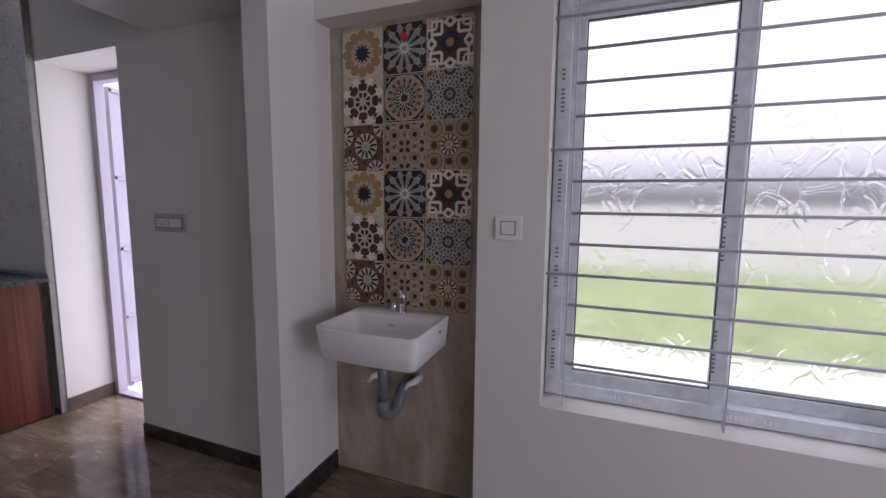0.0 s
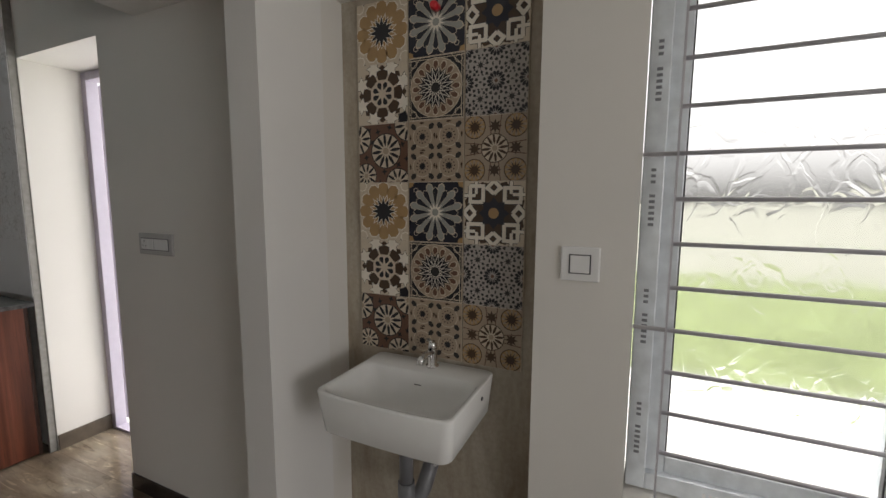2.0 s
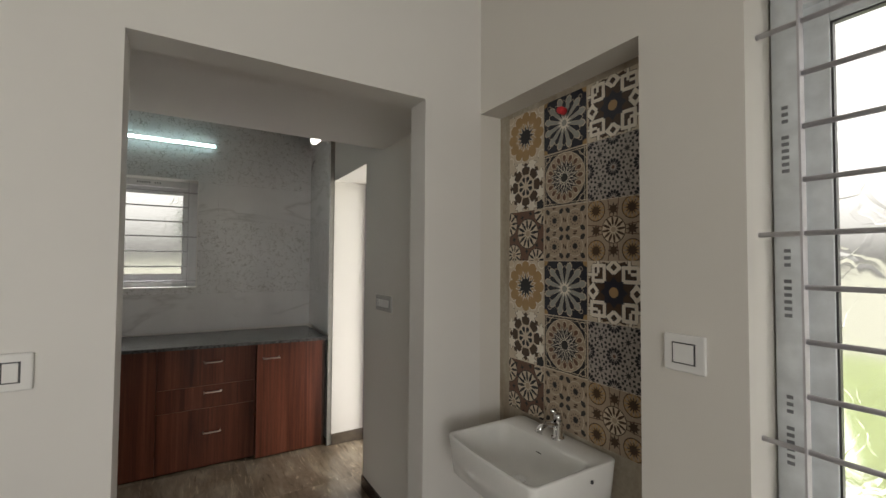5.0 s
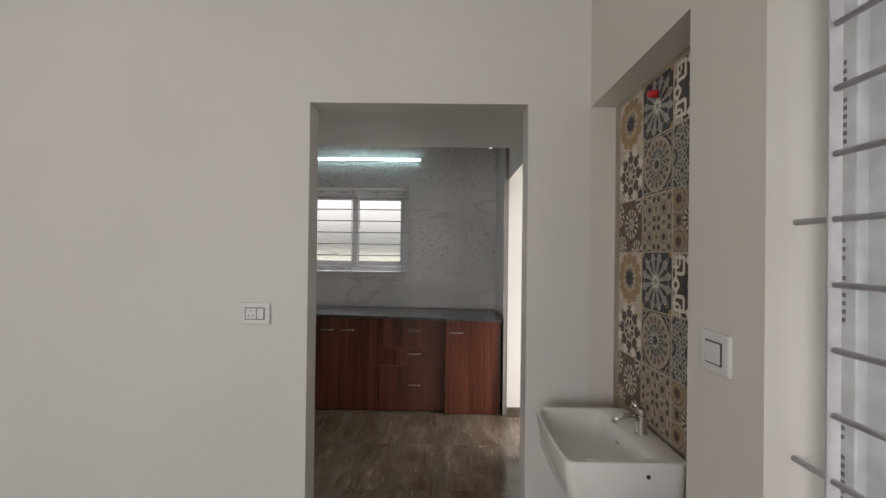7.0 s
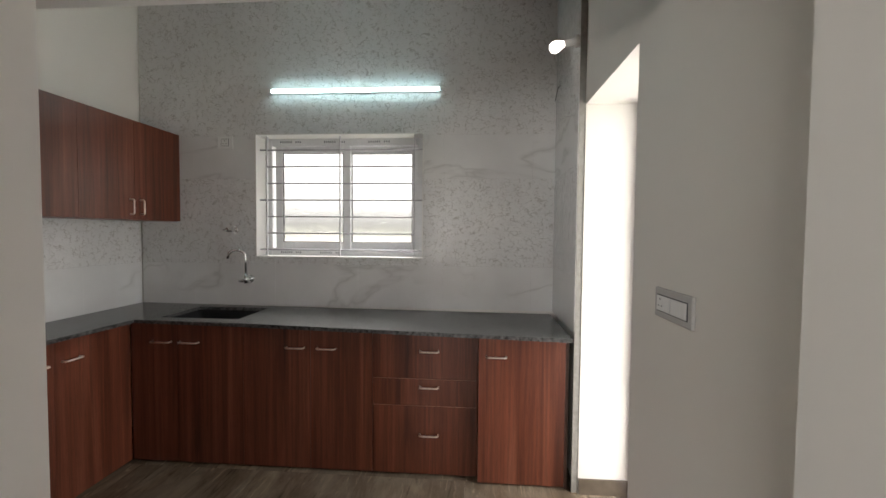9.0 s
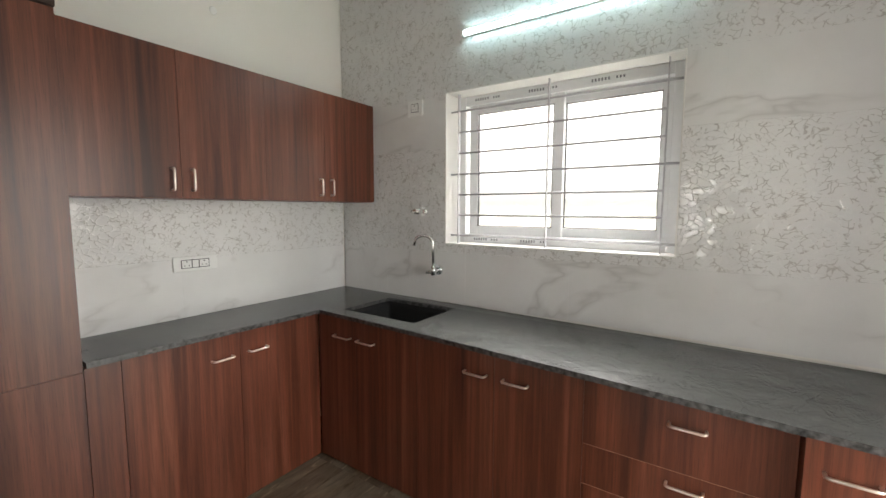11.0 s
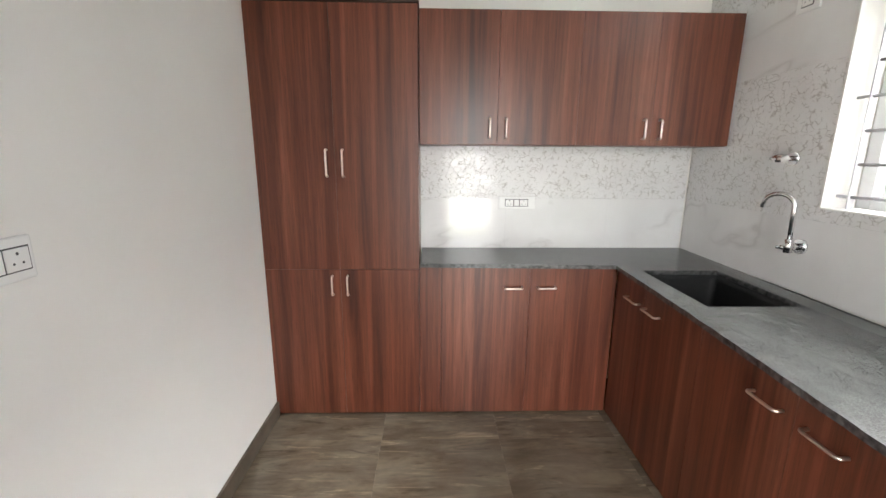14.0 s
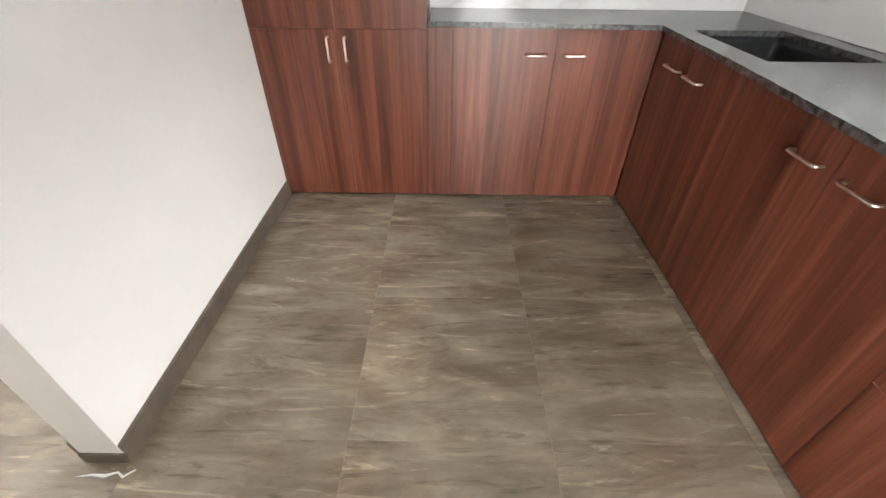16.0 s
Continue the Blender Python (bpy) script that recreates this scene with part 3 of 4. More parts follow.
part("cover", bm, PLATE, hook)


stub = thing("conduit_stub", pose(-2.72, YS - 0.01, 2.436, 0, 0, SOUTH), "small capped wiring conduit in the cream wall", "outlet")
bm = bmesh.new()
tube(bm, [(0, 0, 0), (0, -0.006, 0)], [0.02, 0.017], 14)
part("cap", bm, PLATE, stub)


# ---- windows ----
def frame_rect(bm, x0, x1, z0, z1, t, y0, y1, bevel=0.003):
    box(bm, x0, x0 + t, y0, y1, z0, z1, bevel)
    box(bm, x1 - t, x1, y0, y1, z0, z1, bevel)
    box(bm, x0 + t, x1 - t, y0, y1, z0, z0 + t, bevel)
    box(bm, x0 + t, x1 - t, y0, y1, z1 - t, z1, bevel)
    return bm


def window(name, m, w, z0, z1, mat_frame, mat_glass, split, label, y=0.15, inset=0.05):
    """A two sash slider. Local x from the opening's left edge, y out through the wall."""
    ob = thing(name, m, label, "window", kind="structure")
    part("window_frame", frame_rect(bmesh.new(), 0.004, w - 0.004, z0 + 0.004, z1 - 0.004, 0.052, y - 0.03, y + 0.06), mat_frame, ob)
    sashes = ((inset, split + 0.03, y - 0.008, y + 0.018), (split - 0.025, w - 0.05, y + 0.022, y + 0.048))
    for k, (a, b, p, q) in enumerate(sashes):
        st = 0.055
        s = part("sash", frame_rect(bmesh.new(), a, b, z0 + 0.05, z1 - 0.05, st, p, q), mat_frame, ob)
        part("gasket", frame_rect(bmesh.new(), a + st - 0.001, b - st + 0.001, z0 + 0.05 + st - 0.001, z1 - 0.05 - st + 0.001, 0.005, p + 0.004, q - 0.004, 0), INK, s, "black rubber gasket")
        gl = part("pane", boxed(a + st + 0.001, b - st - 0.001, p + 0.01, p + 0.015, z0 + 0.051 + st, z1 - 0.051 - st), mat_glass, s, "patterned glass pane")
        gl.visible_shadow = False
    return ob


def grille(name, m, verticals, x0, x1, bars, long_every, w, z0, z1, label):
    ob = thing(name, m, label, "grille")
    for x in verticals:
        part("upright", boxed(x - 0.002, x + 0.002, -0.012, 0.012, z0, z1), IRON, ob)
    for i, z in enumerate(bars):
        a, b = (0.0, w) if i in long_every else (x0, x1)
        bm = bmesh.new()
        tube(bm, [(a, 0, z), (b, 0, z)], 0.0058, 10)
        part("bar", bm, IRON, ob)
    return ob


win = window("window_1", pose(W0, YN, 0, 0, 0, NORTH), W1 - W0, WZ0, WZ1, FILM, GLASS, 0.6, "white sliding window with leaf patterned glass and protective film")
grille("window_grille", pose(W0, YN + 0.058, 0), (0.08, 0.605, 1.125), 0.08, 1.125, [1.96 - 0.1135 * i for i in range(12)], (0, 4, 8), W1 - W0, WZ0, WZ1, "pale painted steel bar window grille")
kwin = window("window_2", pose(XW - 0.01, K0, 0, 0, 0, WEST), K1 - K0, KZ0, KZ1, UPVC, GLASS_K, 0.61, "white sliding kitchen window with frosted glass", y=0.155, inset=0.072)
grille("window_grille", pose(XW - 0.055, K0, 0, 0, 0, WEST), (0.06, 0.595, 1.13), 0.06, 1.13, [1.985 - 0.119 * i for i in range(7)], (0, 3, 6), K1 - K0, KZ0, KZ1, "pale painted steel bar kitchen window grille")


def reveal(name, m, w, z0, z1, d, mat, label):
    """A thin plaster lining of an opening, proud of the wall by 3 mm."""
    ob = thing(name, m, label, "window trim", kind="structure")
    part("lining", boxed(0, w, -0.003, d, z0, z0 + 0.006, bevel=0.001), mat, ob)
    part("lining", boxed(0, w, -0.003, d, z1 - 0.006, z1, bevel=0.001), mat, ob)
    part("lining", boxed(0, 0.006, -0.003, d, z0 + 0.006, z1 - 0.006), mat, ob)
    part("lining", boxed(w - 0.006, w, -0.003, d, z0 + 0.006, z1 - 0.006), mat, ob)


reveal("trim", pose(XW, K0, 0, 0, 0, WEST), K1 - K0, KZ0, KZ1, 0.13, WHITE_WALL, "cream painted lining of the kitchen window opening")
# printed bars of the protective film


def marks(parent, x, y, z0, z1, upright=True, step=0.3, mat=MARK):
    z = z0
    while z < z1:
        n = 6
        for k in range(n):
            if upright:
                bm = boxed(x - 0.007, x + 0.007, y - 0.0012, y, z + k * 0.0155, z + k * 0.0155 + 0.008)
            else:
                bm = boxed(z + k * 0.0155, z + k * 0.0155 + 0.008, y - 0.0012, y, x - 0.007, x + 0.007)
            part("printed_mark", bm, mat, parent)
        for k in range(3):
            b = 0.115 + k * 0.016
            if upright:
                bm = boxed(x - 0.006, x + 0.006, y - 0.0012, y, z + b, z + b + 0.008)
            else:
                bm = boxed(z + b, z + b + 0.008, y - 0.0012, y, x - 0.006, x + 0.006)
            part("printed_mark", bm, mat, parent)
        z += step


marks(win, 0.03, 0.1195, 0.66, 1.95, step=0.33)
marks(win, 0.577, 0.1415, 0.72, 1.9, step=0.4)
marks(win, 0.578, 0.1195, 0.2, 1.0, upright=False, step=0.42, mat=PALEMARK)
marks(win, 2.052, 0.1195, 0.1, 1.0, upright=False, step=0.36)
marks(kwin, 2.058, 0.1245, 0.12, 1.0, upright=False, step=0.33)
marks(kwin, 1.248, 0.1245, 0.12, 0.6, upright=False, step=0.3)

# ---- back door, open outwards ----
door = thing("door_1", pose(B0, 1.9, 0), "lilac white steel back door standing open outwards", "door", kind="structure")
w = B1 - B0
bm = bmesh.new()
for a, b in ((0.0, 0.045), (w - 0.045, w)):
    box(bm, a, b, 0, 0.06, 0.0, BZ - 0.002, 0.003)
box(bm, 0.045, w - 0.045, 0, 0.06, BZ - 0.047, BZ - 0.002, 0.003)
box(bm, 0.045, w - 0.045, 0, 0.06, 0.0, 0.015, 0.002)
part("door_frame", bm, LILAC, door)
leaf = boxed(-0.012, 0.012, 0.085, 0.085 + 0.62, 0.02, BZ - 0.05, bevel=0.002)
lf = part("leaf", leaf, LILAC, door)
for z in (0.03, 0.5, 0.97, 1.44, 2.0):
    part("rail", boxed(0.0122, 0.036, 0.09, 0.70, z, z + 0.022), LILAC, lf)
for y in (0.087, 0.685):
    part("stile", boxed(0.0122, 0.036, y, y + 0.018, 0.022, 2.03), LILAC, lf)
for z in (0.35, 1.72):
    bm = bmesh.new()
    tube(bm, [(0.045, 0.3, z), (0.06, 0.34, z), (0.06, 0.42, z + 0.02)], 0.008, 8)
    part("bolt", bm, INK, lf, "black sliding bolt")

# ---- wash basin ----
basin = thing("wash_basin", pose(-0.7165, 1.803, 0), "white ceramic wall hung wash basin in the niche", "basin")


def rounded(cx0, cx1, cy0, cy1, r, z, bulge=0.0, n=7):
    out = []
    for cx, cy, a0 in ((cx1 - r, cy1 - r, 0), (cx0 + r, cy1 - r, 90), (cx0 + r, cy0 + r, 180), (cx1 - r, cy0 + r, 270)):
        for k in range(n):
            a = radians(a0 + k * 90 / (n - 1))
            out.append([cx + r * math.cos(a), cy + r * math.sin(a), z])
        if a0 == 180:
            for k in range(1, 9):
                x = cx0 + r + (cx1 - cx0 - 2 * r) * k / 9
                out.append([x, cy0, z])
    for p in out:
        if p[1] < (cy0 + cy1) / 2 and bulge:
            p[1] -= bulge * max(0, 1 - (2 * (p[0] - (cx0 + cx1) / 2) / (cx1 - cx0)) ** 2)
    return out


bm = bmesh.new()
prof = [(-0.2, 0.2, -0.335, -0.0, 0.03, 0.708, 0.006), (-0.205, 0.205, -0.34, 0.0, 0.03, 0.714, 0.008), (-0.211, 0.211, -0.346, 0.0, 0.028, 0.77, 0.01), (-0.217, 0.217, -0.352, 0.0, 0.024, 0.832, 0.012),
        (-0.2165, 0.2165, -0.351, 0.0, 0.024, 0.837, 0.012), (-0.213, 0.213, -0.348, -0.003, 0.022, 0.839, 0.012), (-0.205, 0.205, -0.341, -0.098, 0.03, 0.838, 0.012), (-0.2, 0.2, -0.336, -0.103, 0.032, 0.832, 0.012),
        (-0.186, 0.186, -0.322, -0.115, 0.04, 0.79, 0.01), (-0.165, 0.165, -0.3, -0.135, 0.05, 0.748, 0.006), (-0.12, 0.12, -0.26, -0.165, 0.04, 0.737, 0.0), (-0.03, 0.03, -0.225, -0.185, 0.015, 0.735, 0.0)]
rings = [[bm.verts.new(p) for p in rounded(*q[:6], q[6])] for q in prof]
for a, b in zip(rings, rings[1:]):
    for k in range(len(a)):
        bm.faces.new((a[k], a[(k + 1) % len(a)], b[(k + 1) % len(a)], b[k])).smooth = True
bm.faces.new(rings[0][::-1])
bm.faces.new(rings[-1])
part("bowl", bm, CERAMIC, basin)
bm = bmesh.new()
tube(bm, [(0, -0.205, 0.7352), (0, -0.205, 0.738)], 0.022, 18)
part("drain", bm, CHROME, basin, "chrome waste")
part("maker_mark", boxed(-0.012, 0.012, -0.1225, -0.1215, 0.8, 0.803), INK, basin, "small dark printed mark")
bm = bmesh.new()
tube(bm, [(0.216, -0.12, 0.8), (0.2185, -0.12, 0.8)], 0.006, 12)
part("fixing_cap", bm, INK, basin, "grey fixing hole")
# basin tap
btap = thing("basin_tap", pose(-0.7, 1.755, 0.839), "small chrome pillar tap on the basin", "tap")
bm = bmesh.new()
tube(bm, [(0, 0, 0), (0, 0, 0.006), (0, 0, 0.0065), (0, 0, 0.062)], [0.022, 0.022, 0.016, 0.016], 18)
part("body", bm, CHROME, btap)
bm = bmesh.new()
tube(bm, [(0, -0.008, 0.05), (0, -0.05, 0.058), (0, -0.08, 0.052), (0, -0.09, 0.035)], [0.012, 0.011, 0.011, 0.012], 14)
part("spout", bm, CHROME, btap)
bm = bmesh.new()
tube(bm, [(0, 0, 0.062), (0, 0, 0.084)], [0.015, 0.013], 16)
tube(bm, [(0, 0.005, 0.08), (0, -0.03, 0.1)], [0.007, 0.005], 10)
part("lever", bm, CHROME, btap)
# waste pipe
waste = thing("waste_pipe", pose(-0.73, 1.63, 0), "grey pvc waste pipe under the basin", "pipe")
bm = bmesh.new()
tube(bm, [(0, 0, 0.708), (0, 0, 0.47)], 0.022, 16)
part("pipe", bm, PVC, waste)
bm = bmesh.new()
tube(bm, [(0, 0, 0.5), (0, 0, 0.45)] + [(0.012 * (1 - math.cos(a)), 0.045 * (1 - math.cos(a)), 0.46 - 0.04 * math.sin(a)) for a in [radians(15 * k) for k in range(1, 12)]] + [(0.03, 0.12, 0.5), (0.035, 0.188, 0.515)], 0.027, 16)
part("trap_bend", bm, PVC, waste)
for sx, sz in ((-0.1, 0.535), (0.08, 0.53)):
    v = thing("angle_valve", pose(-0.73 + sx, 1.818, sz), "small white pipe stub under the basin", "valve")
    bm = bmesh.new()
    tube(bm, [(0, 0, 0), (0, -0.05, 0), (-0.02, -0.07, -0.005), (-0.035, -0.08, -0.03)], [0.02, 0.016, 0.012, 0.008], 12)
    part("body", bm, PLATE, v)
cap = thing("plug_cap", pose(-0.712, 1.803, 1.985), "red plastic plug in a water outlet", "plug")
bm = bmesh.new()
tube(bm, [(0, 0, 0), (0, -0.02, 0), (0, -0.03, 0)], [0.014, 0.014, 0.009], 12)
part("cap", bm, RED, cap)

# ---- skirting ----
for nm, a in (("baseboard_1", (XPK - 0.012, XPK, -0.985, D0, 0, 0.085)), ("baseboard_2", (XP, XP + 0.012, YD, D0, 0, 0.095)),
              ("baseboard_3", (B1, XPK, YK - 0.01, YK, 0, 0.075)), ("baseboard_4", (-0.36, XE, YN - 0.012, YN, 0, 0.095)),
              ("baseboard_5", (B0, B0 + 0.01, 1.642, 1.9, 0, 0.085)), ("baseboard_6", (XP, XP + 0.012, D1, 1.80, 0, 0.095))):
    setting(nm, boxed(*a, bevel=0.001), DARK_SKIRT if nm in ("baseboard_3", "baseboard_6") else SKIRT, "grey brown stone skirting", "baseboard")

setting("baseboard_7", boxed(XPK - 0.012, XP + 0.002, D0, D0 + 0.006, 0, 0.045), SKIRT, "low grey brown stone strip at the doorway's foot", "baseboard")

# dried plaster left on the floor at the doorway's foot
spill = thing("plaster_spill", pose(-1.155, D0 + 0.035, 0), "dried white plaster dribble on the doorway floor", "stain")
bm = bmesh.new()
tube(bm, [(-0.085, -0.012, 0.001), (-0.06, 0.008, 0.001), (-0.04, -0.004, 0.001), (-0.01, 0.006, 0.001), (0.03, 0.004, 0.001), (0.07, 0.01, 0.001)], [0.002, 0.004, 0.003, 0.005, 0.003, 0.001], 8)
bmesh.ops.scale(bm, vec=(1, 1, 0.25), verts=bm.verts)
part("dribble", bm, JOINT, spill)

# ---- wires and bulb at the kitchen corner ----
bulb = thing("wall_bulb", pose(-2.99, 1.603, 2.42), "lit white bulb in a wall holder above the back door", "light")
bm = bmesh.new()
tube(bm, [(0, 0, 0), (0, -0.02, 0), (0, -0.021, 0), (0, -0.075, -0.012)], [0.03, 0.03, 0.019, 0.018], 16)
part("holder", bm, PLATE, bulb)
bm = bmesh.new()
tube(bm, [(0, -0.075, -0.012), (0, -0.09, -0.016), (0, -0.11, -0.024), (0, -0.128, -0.032), (0, -0.142, -0.038), (0, -0.149, -0.041)], [0.015, 0.022, 0.03, 0.031, 0.022, 0.006], 18)
part("globe", bm, BULB, bulb, "glowing white globe")
wires = thing("loose_wire", pose(-3.42, 1.603, 2.29), "loose black wire hanging from the tiled wall", "wire")
bm = bmesh.new()
tube(bm, [(0, 0, 0.05), (0.01, -0.02, 0.03), (0.02, -0.03, -0.01), (0.0, -0.035, -0.05)], 0.0025, 6)
part("strand", bm, WIRE, wires)

# ---- outside ----
bm = bmesh.new()
box(bm, -300, 300, -300, 300, -0.3, -0.25)
setting("ground", bm, EARTH, "pale dusty ground reaching the horizon", "ground")
setting("pavement", boxed(-9, 9, 1.96, 4.85, -0.25, -0.2), CONCRETE, "pale concrete apron beside the house", "pavement")
setting("lawn", boxed(-30, 30, 4.85, 11.0, -0.25, -0.19), GRASS, "strip of green grass", "ground")


def tree(x, y, h, seed):
    r = random.Random(seed)
    ob = thing("tree", pose(x, y, -0.25), "leafy green tree beyond the house", "tree", "trees")
    bm = bmesh.new()
    tube(bm, [(0, 0, 0), (0.05, 0, h * 0.3), (0, 0.1, h * 0.55)], [0.16, 0.12, 0.07], 8)
    for k in range(5):
        a = k * 1.3
        tube(bm, [(0.03, 0, h * 0.35), (math.cos(a) * h * 0.2, math.sin(a) * h * 0.2, h * 0.65)], [0.07, 0.02], 6)
    part("trunk", bm, BARK, ob)
    verts, faces = [], []
    for k in range(1500):
        d = Vector((r.gauss(0, 1), r.gauss(0, 1), r.gauss(0, 1))).normalized()
        p = Vector((0, 0, h * 0.68)) + Vector((d.x * h * 0.28, d.y * h * 0.28, d.z * h * 0.32)) * r.uniform(0.5, 1.0) ** 0.5
        u = Vector((r.gauss(0, 1), r.gauss(0, 1), r.gauss(0, 1))).normalized() * r.uniform(0.08, 0.2)
        v = u.orthogonal().normalized() * u.length * 0.6
        i = len(verts)
        verts += [p - u, p + v, p + u, p - v]
        faces.append((i, i + 1, i + 2, i + 3))
    me = bpy.data.meshes.new("crown")
    me.from_pydata(verts, [], faces)
    me.materials.append(LEAF)
    cr = new("crown", me)
    cr.parent = ob


tree(-17, 1.6, 4.4, 1)
tree(-23, 5.5, 5.2, 2)

# ---- patterned wall tiles ----
TS = 0.2
PAL = {"cream": (0.56, 0.48, 0.37), "beige": (0.36, 0.285, 0.21), "tan": (0.37, 0.235, 0.105), "brown": (0.055, 0.028, 0.013), "black": (0.008, 0.008, 0.012), "navy": (0.011, 0.012, 0.022),
       "white": (0.74, 0.69, 0.6), "grey": (0.38, 0.345, 0.315), "rust": (0.13, 0.065, 0.04), "steel": (0.3, 0.305, 0.275), "char": (0.025, 0.022, 0.022)}
PALN = list(PAL)
PALM = [plain("tile glaze " + k, c, 0.3, spread=0.05) for k, c in PAL.items()]


def clip(poly, h):
    for ax, s in ((0, 1), (0, -1), (1, 1), (1, -1)):
        out = []
        for i, p in enumerate(poly):
            q = poly[(i + 1) % len(poly)]
            a, b = h - s * p[ax], h - s * q[ax]
            if a >= 0:
                out.append(p)
            if (a < 0) != (b < 0):
                t = a / (a - b)
                out.append((p[0] + (q[0] - p[0]) * t, p[1] + (q[1] - p[1]) * t))
        poly = out
        if len(poly) < 3:
            return []
    return poly


class Print:
    """Glaze shapes laid on a tile's face, each a hair above the last."""
    def __init__(self):
        self.bm, self.n = bmesh.new(), 0

    def poly(self, pts, colour, layer):
        pts = clip(pts, TS / 2 - 0.0015)
        if len(pts) < 3:
            return
        y = -0.0002 - layer * 0.00012
        f = self.bm.faces.new([self.bm.verts.new((x, y, z)) for x, z in pts])
        f.material_index = PALN.index(colour)

    def disc(self, cx, cy, r, colour, layer, n=20):
        self.poly([(cx + r * math.cos(2 * math.pi * k / n), cy + r * math.sin(2 * math.pi * k / n)) for k in range(n)], colour, layer)

    def star(self, cx, cy, n, r0, r1, colour, layer, rot=0.0):
        for k in range(n):
            a = 2 * math.pi * k / n + rot
            h = math.pi / n
            self.poly([(cx, cy), (cx + r1 * math.cos(a - h), cy + r1 * math.sin(a - h)), (cx + r0 * math.cos(a), cy + r0 * math.sin(a)), (cx + r1 * math.cos(a + h), cy + r1 * math.sin(a + h))], colour, layer)

    def petals(self, cx, cy, n, r0, r1, wide, colour, layer, rot=0.0, blunt=0.6):
        for k in range(n):
            a = 2 * math.pi * k / n + rot
            c, s = math.cos(a), math.sin(a)
            prof = [(r0, 0), (r0 + (r1 - r0) * blunt, wide / 2), (r1 - (r1 - r0) * 0.12, wide / 2.6), (r1, 0), (r1 - (r1 - r0) * 0.12, -wide / 2.6), (r0 + (r1 - r0) * blunt, -wide / 2)]
            self.poly([(cx + u * c - v * s, cy + u * s + v * c) for u, v in prof], colour, layer)

    def line(self, x0, y0, x1, y1, t, colour, layer):
        d = math.hypot(x1 - x0, y1 - y0)
        u, v = -(y1 - y0) / d * t / 2, (x1 - x0) / d * t / 2
        self.poly([(x0 + u, y0 + v), (x1 + u, y1 + v), (x1 - u, y1 - v), (x0 - u, y0 - v)], colour, layer)

    def ring(self, cx, cy, r, t, colour, layer, n=24):
        for k in range(n):
            a, b = 2 * math.pi * k / n, 2 * math.pi * (k + 1) / n
            self.poly([(cx + (r - t / 2) * math.cos(a), cy + (r - t / 2) * math.sin(a)), (cx + (r + t / 2) * math.cos(a), cy + (r + t / 2) * math.sin(a)),
                       (cx + (r + t / 2) * math.cos(b), cy + (r + t / 2) * math.sin(b)), (cx + (r - t / 2) * math.cos(b), cy + (r - t / 2) * math.sin(b))], colour, layer)

    def wheel(self, cx, cy, r, n, ground, spoke, layer):
        self.disc(cx, cy, r, ground, layer)
        self.petals(cx, cy, n, r * 0.26, r * 0.98, r * 0.2, spoke, layer + 1, 0.1, 0.35)
        self.disc(cx, cy, r * 0.2, "beige", layer + 1, 12)
        self.ring(cx, cy, r, 0.003, spoke, layer + 2)


def amber_star(p):
    for sx in (-1, 1):
        for sy in (-1, 1):
            p.star(sx * 0.1, sy * 0.1, 6, 0.036, 0.026, "black", 0)
            p.disc(sx * 0.088, sy * 0.088, 0.02, "white", 1, 8)
            p.disc(sx * 0.088, sy * 0.088, 0.016, "cream", 2, 8)
    p.petals(0, 0, 12, 0.034, 0.105, 0.05, "white", 3, 0, 0.5)
    p.petals(0, 0, 12, 0.037, 0.101, 0.0455, "tan", 4, 0, 0.5)
    p.star(0, 0, 12, 0.062, 0.034, "white", 5, math.pi / 12)
    p.star(0, 0, 12, 0.055, 0.031, "tan", 6, math.pi / 12)
    p.star(0, 0, 12, 0.055, 0.03, "white", 7)
    p.star(0, 0, 12, 0.05, 0.026, "black", 8)


def brown_flower(p):
    for k in range(8):
        a = k * math.pi / 4
        p.star(0.068 * math.cos(a), 0.068 * math.sin(a), 5, 0.027, 0.022, "brown", 0, a)
        b = a + math.pi / 8
        p.star(0.09 * math.cos(b), 0.09 * math.sin(b), 6, 0.032, 0.018, "char", 1, b)
        p.star(0.09 * math.cos(b), 0.09 * math.sin(b), 6, 0.03, 0.016, "white", 2, b)
    p.petals(0, 0, 8, 0.013, 0.04, 0.018, "black", 3, math.pi / 8)
    p.disc(0, 0, 0.013, "cream", 4, 10)
    p.star(0.082, -0.085, 5, 0.024, 0.018, "black", 3)


def wheels(p):
    p.poly([(-0.1, -0.1), (0.1, -0.1), (0.1, 0.1), (-0.1, 0.1)], "rust", 0)
    for k in range(18):
        a = k * 2.4
        r = 0.022 * math.sqrt(k + 6)
        p.star(r * math.cos(a), r * math.sin(a), 4, 0.012, 0.005, "black", 1, a)
    p.wheel(0.012, 0.008, 0.058, 12, "cream", "black", 2)
    for x, y, r in ((-0.07, -0.075, 0.042), (0.06, -0.098, 0.046), (-0.1, 0.05, 0.05), (0.1, 0.09, 0.052)):
        p.wheel(x, y, r, 10, "cream", "black", 2)


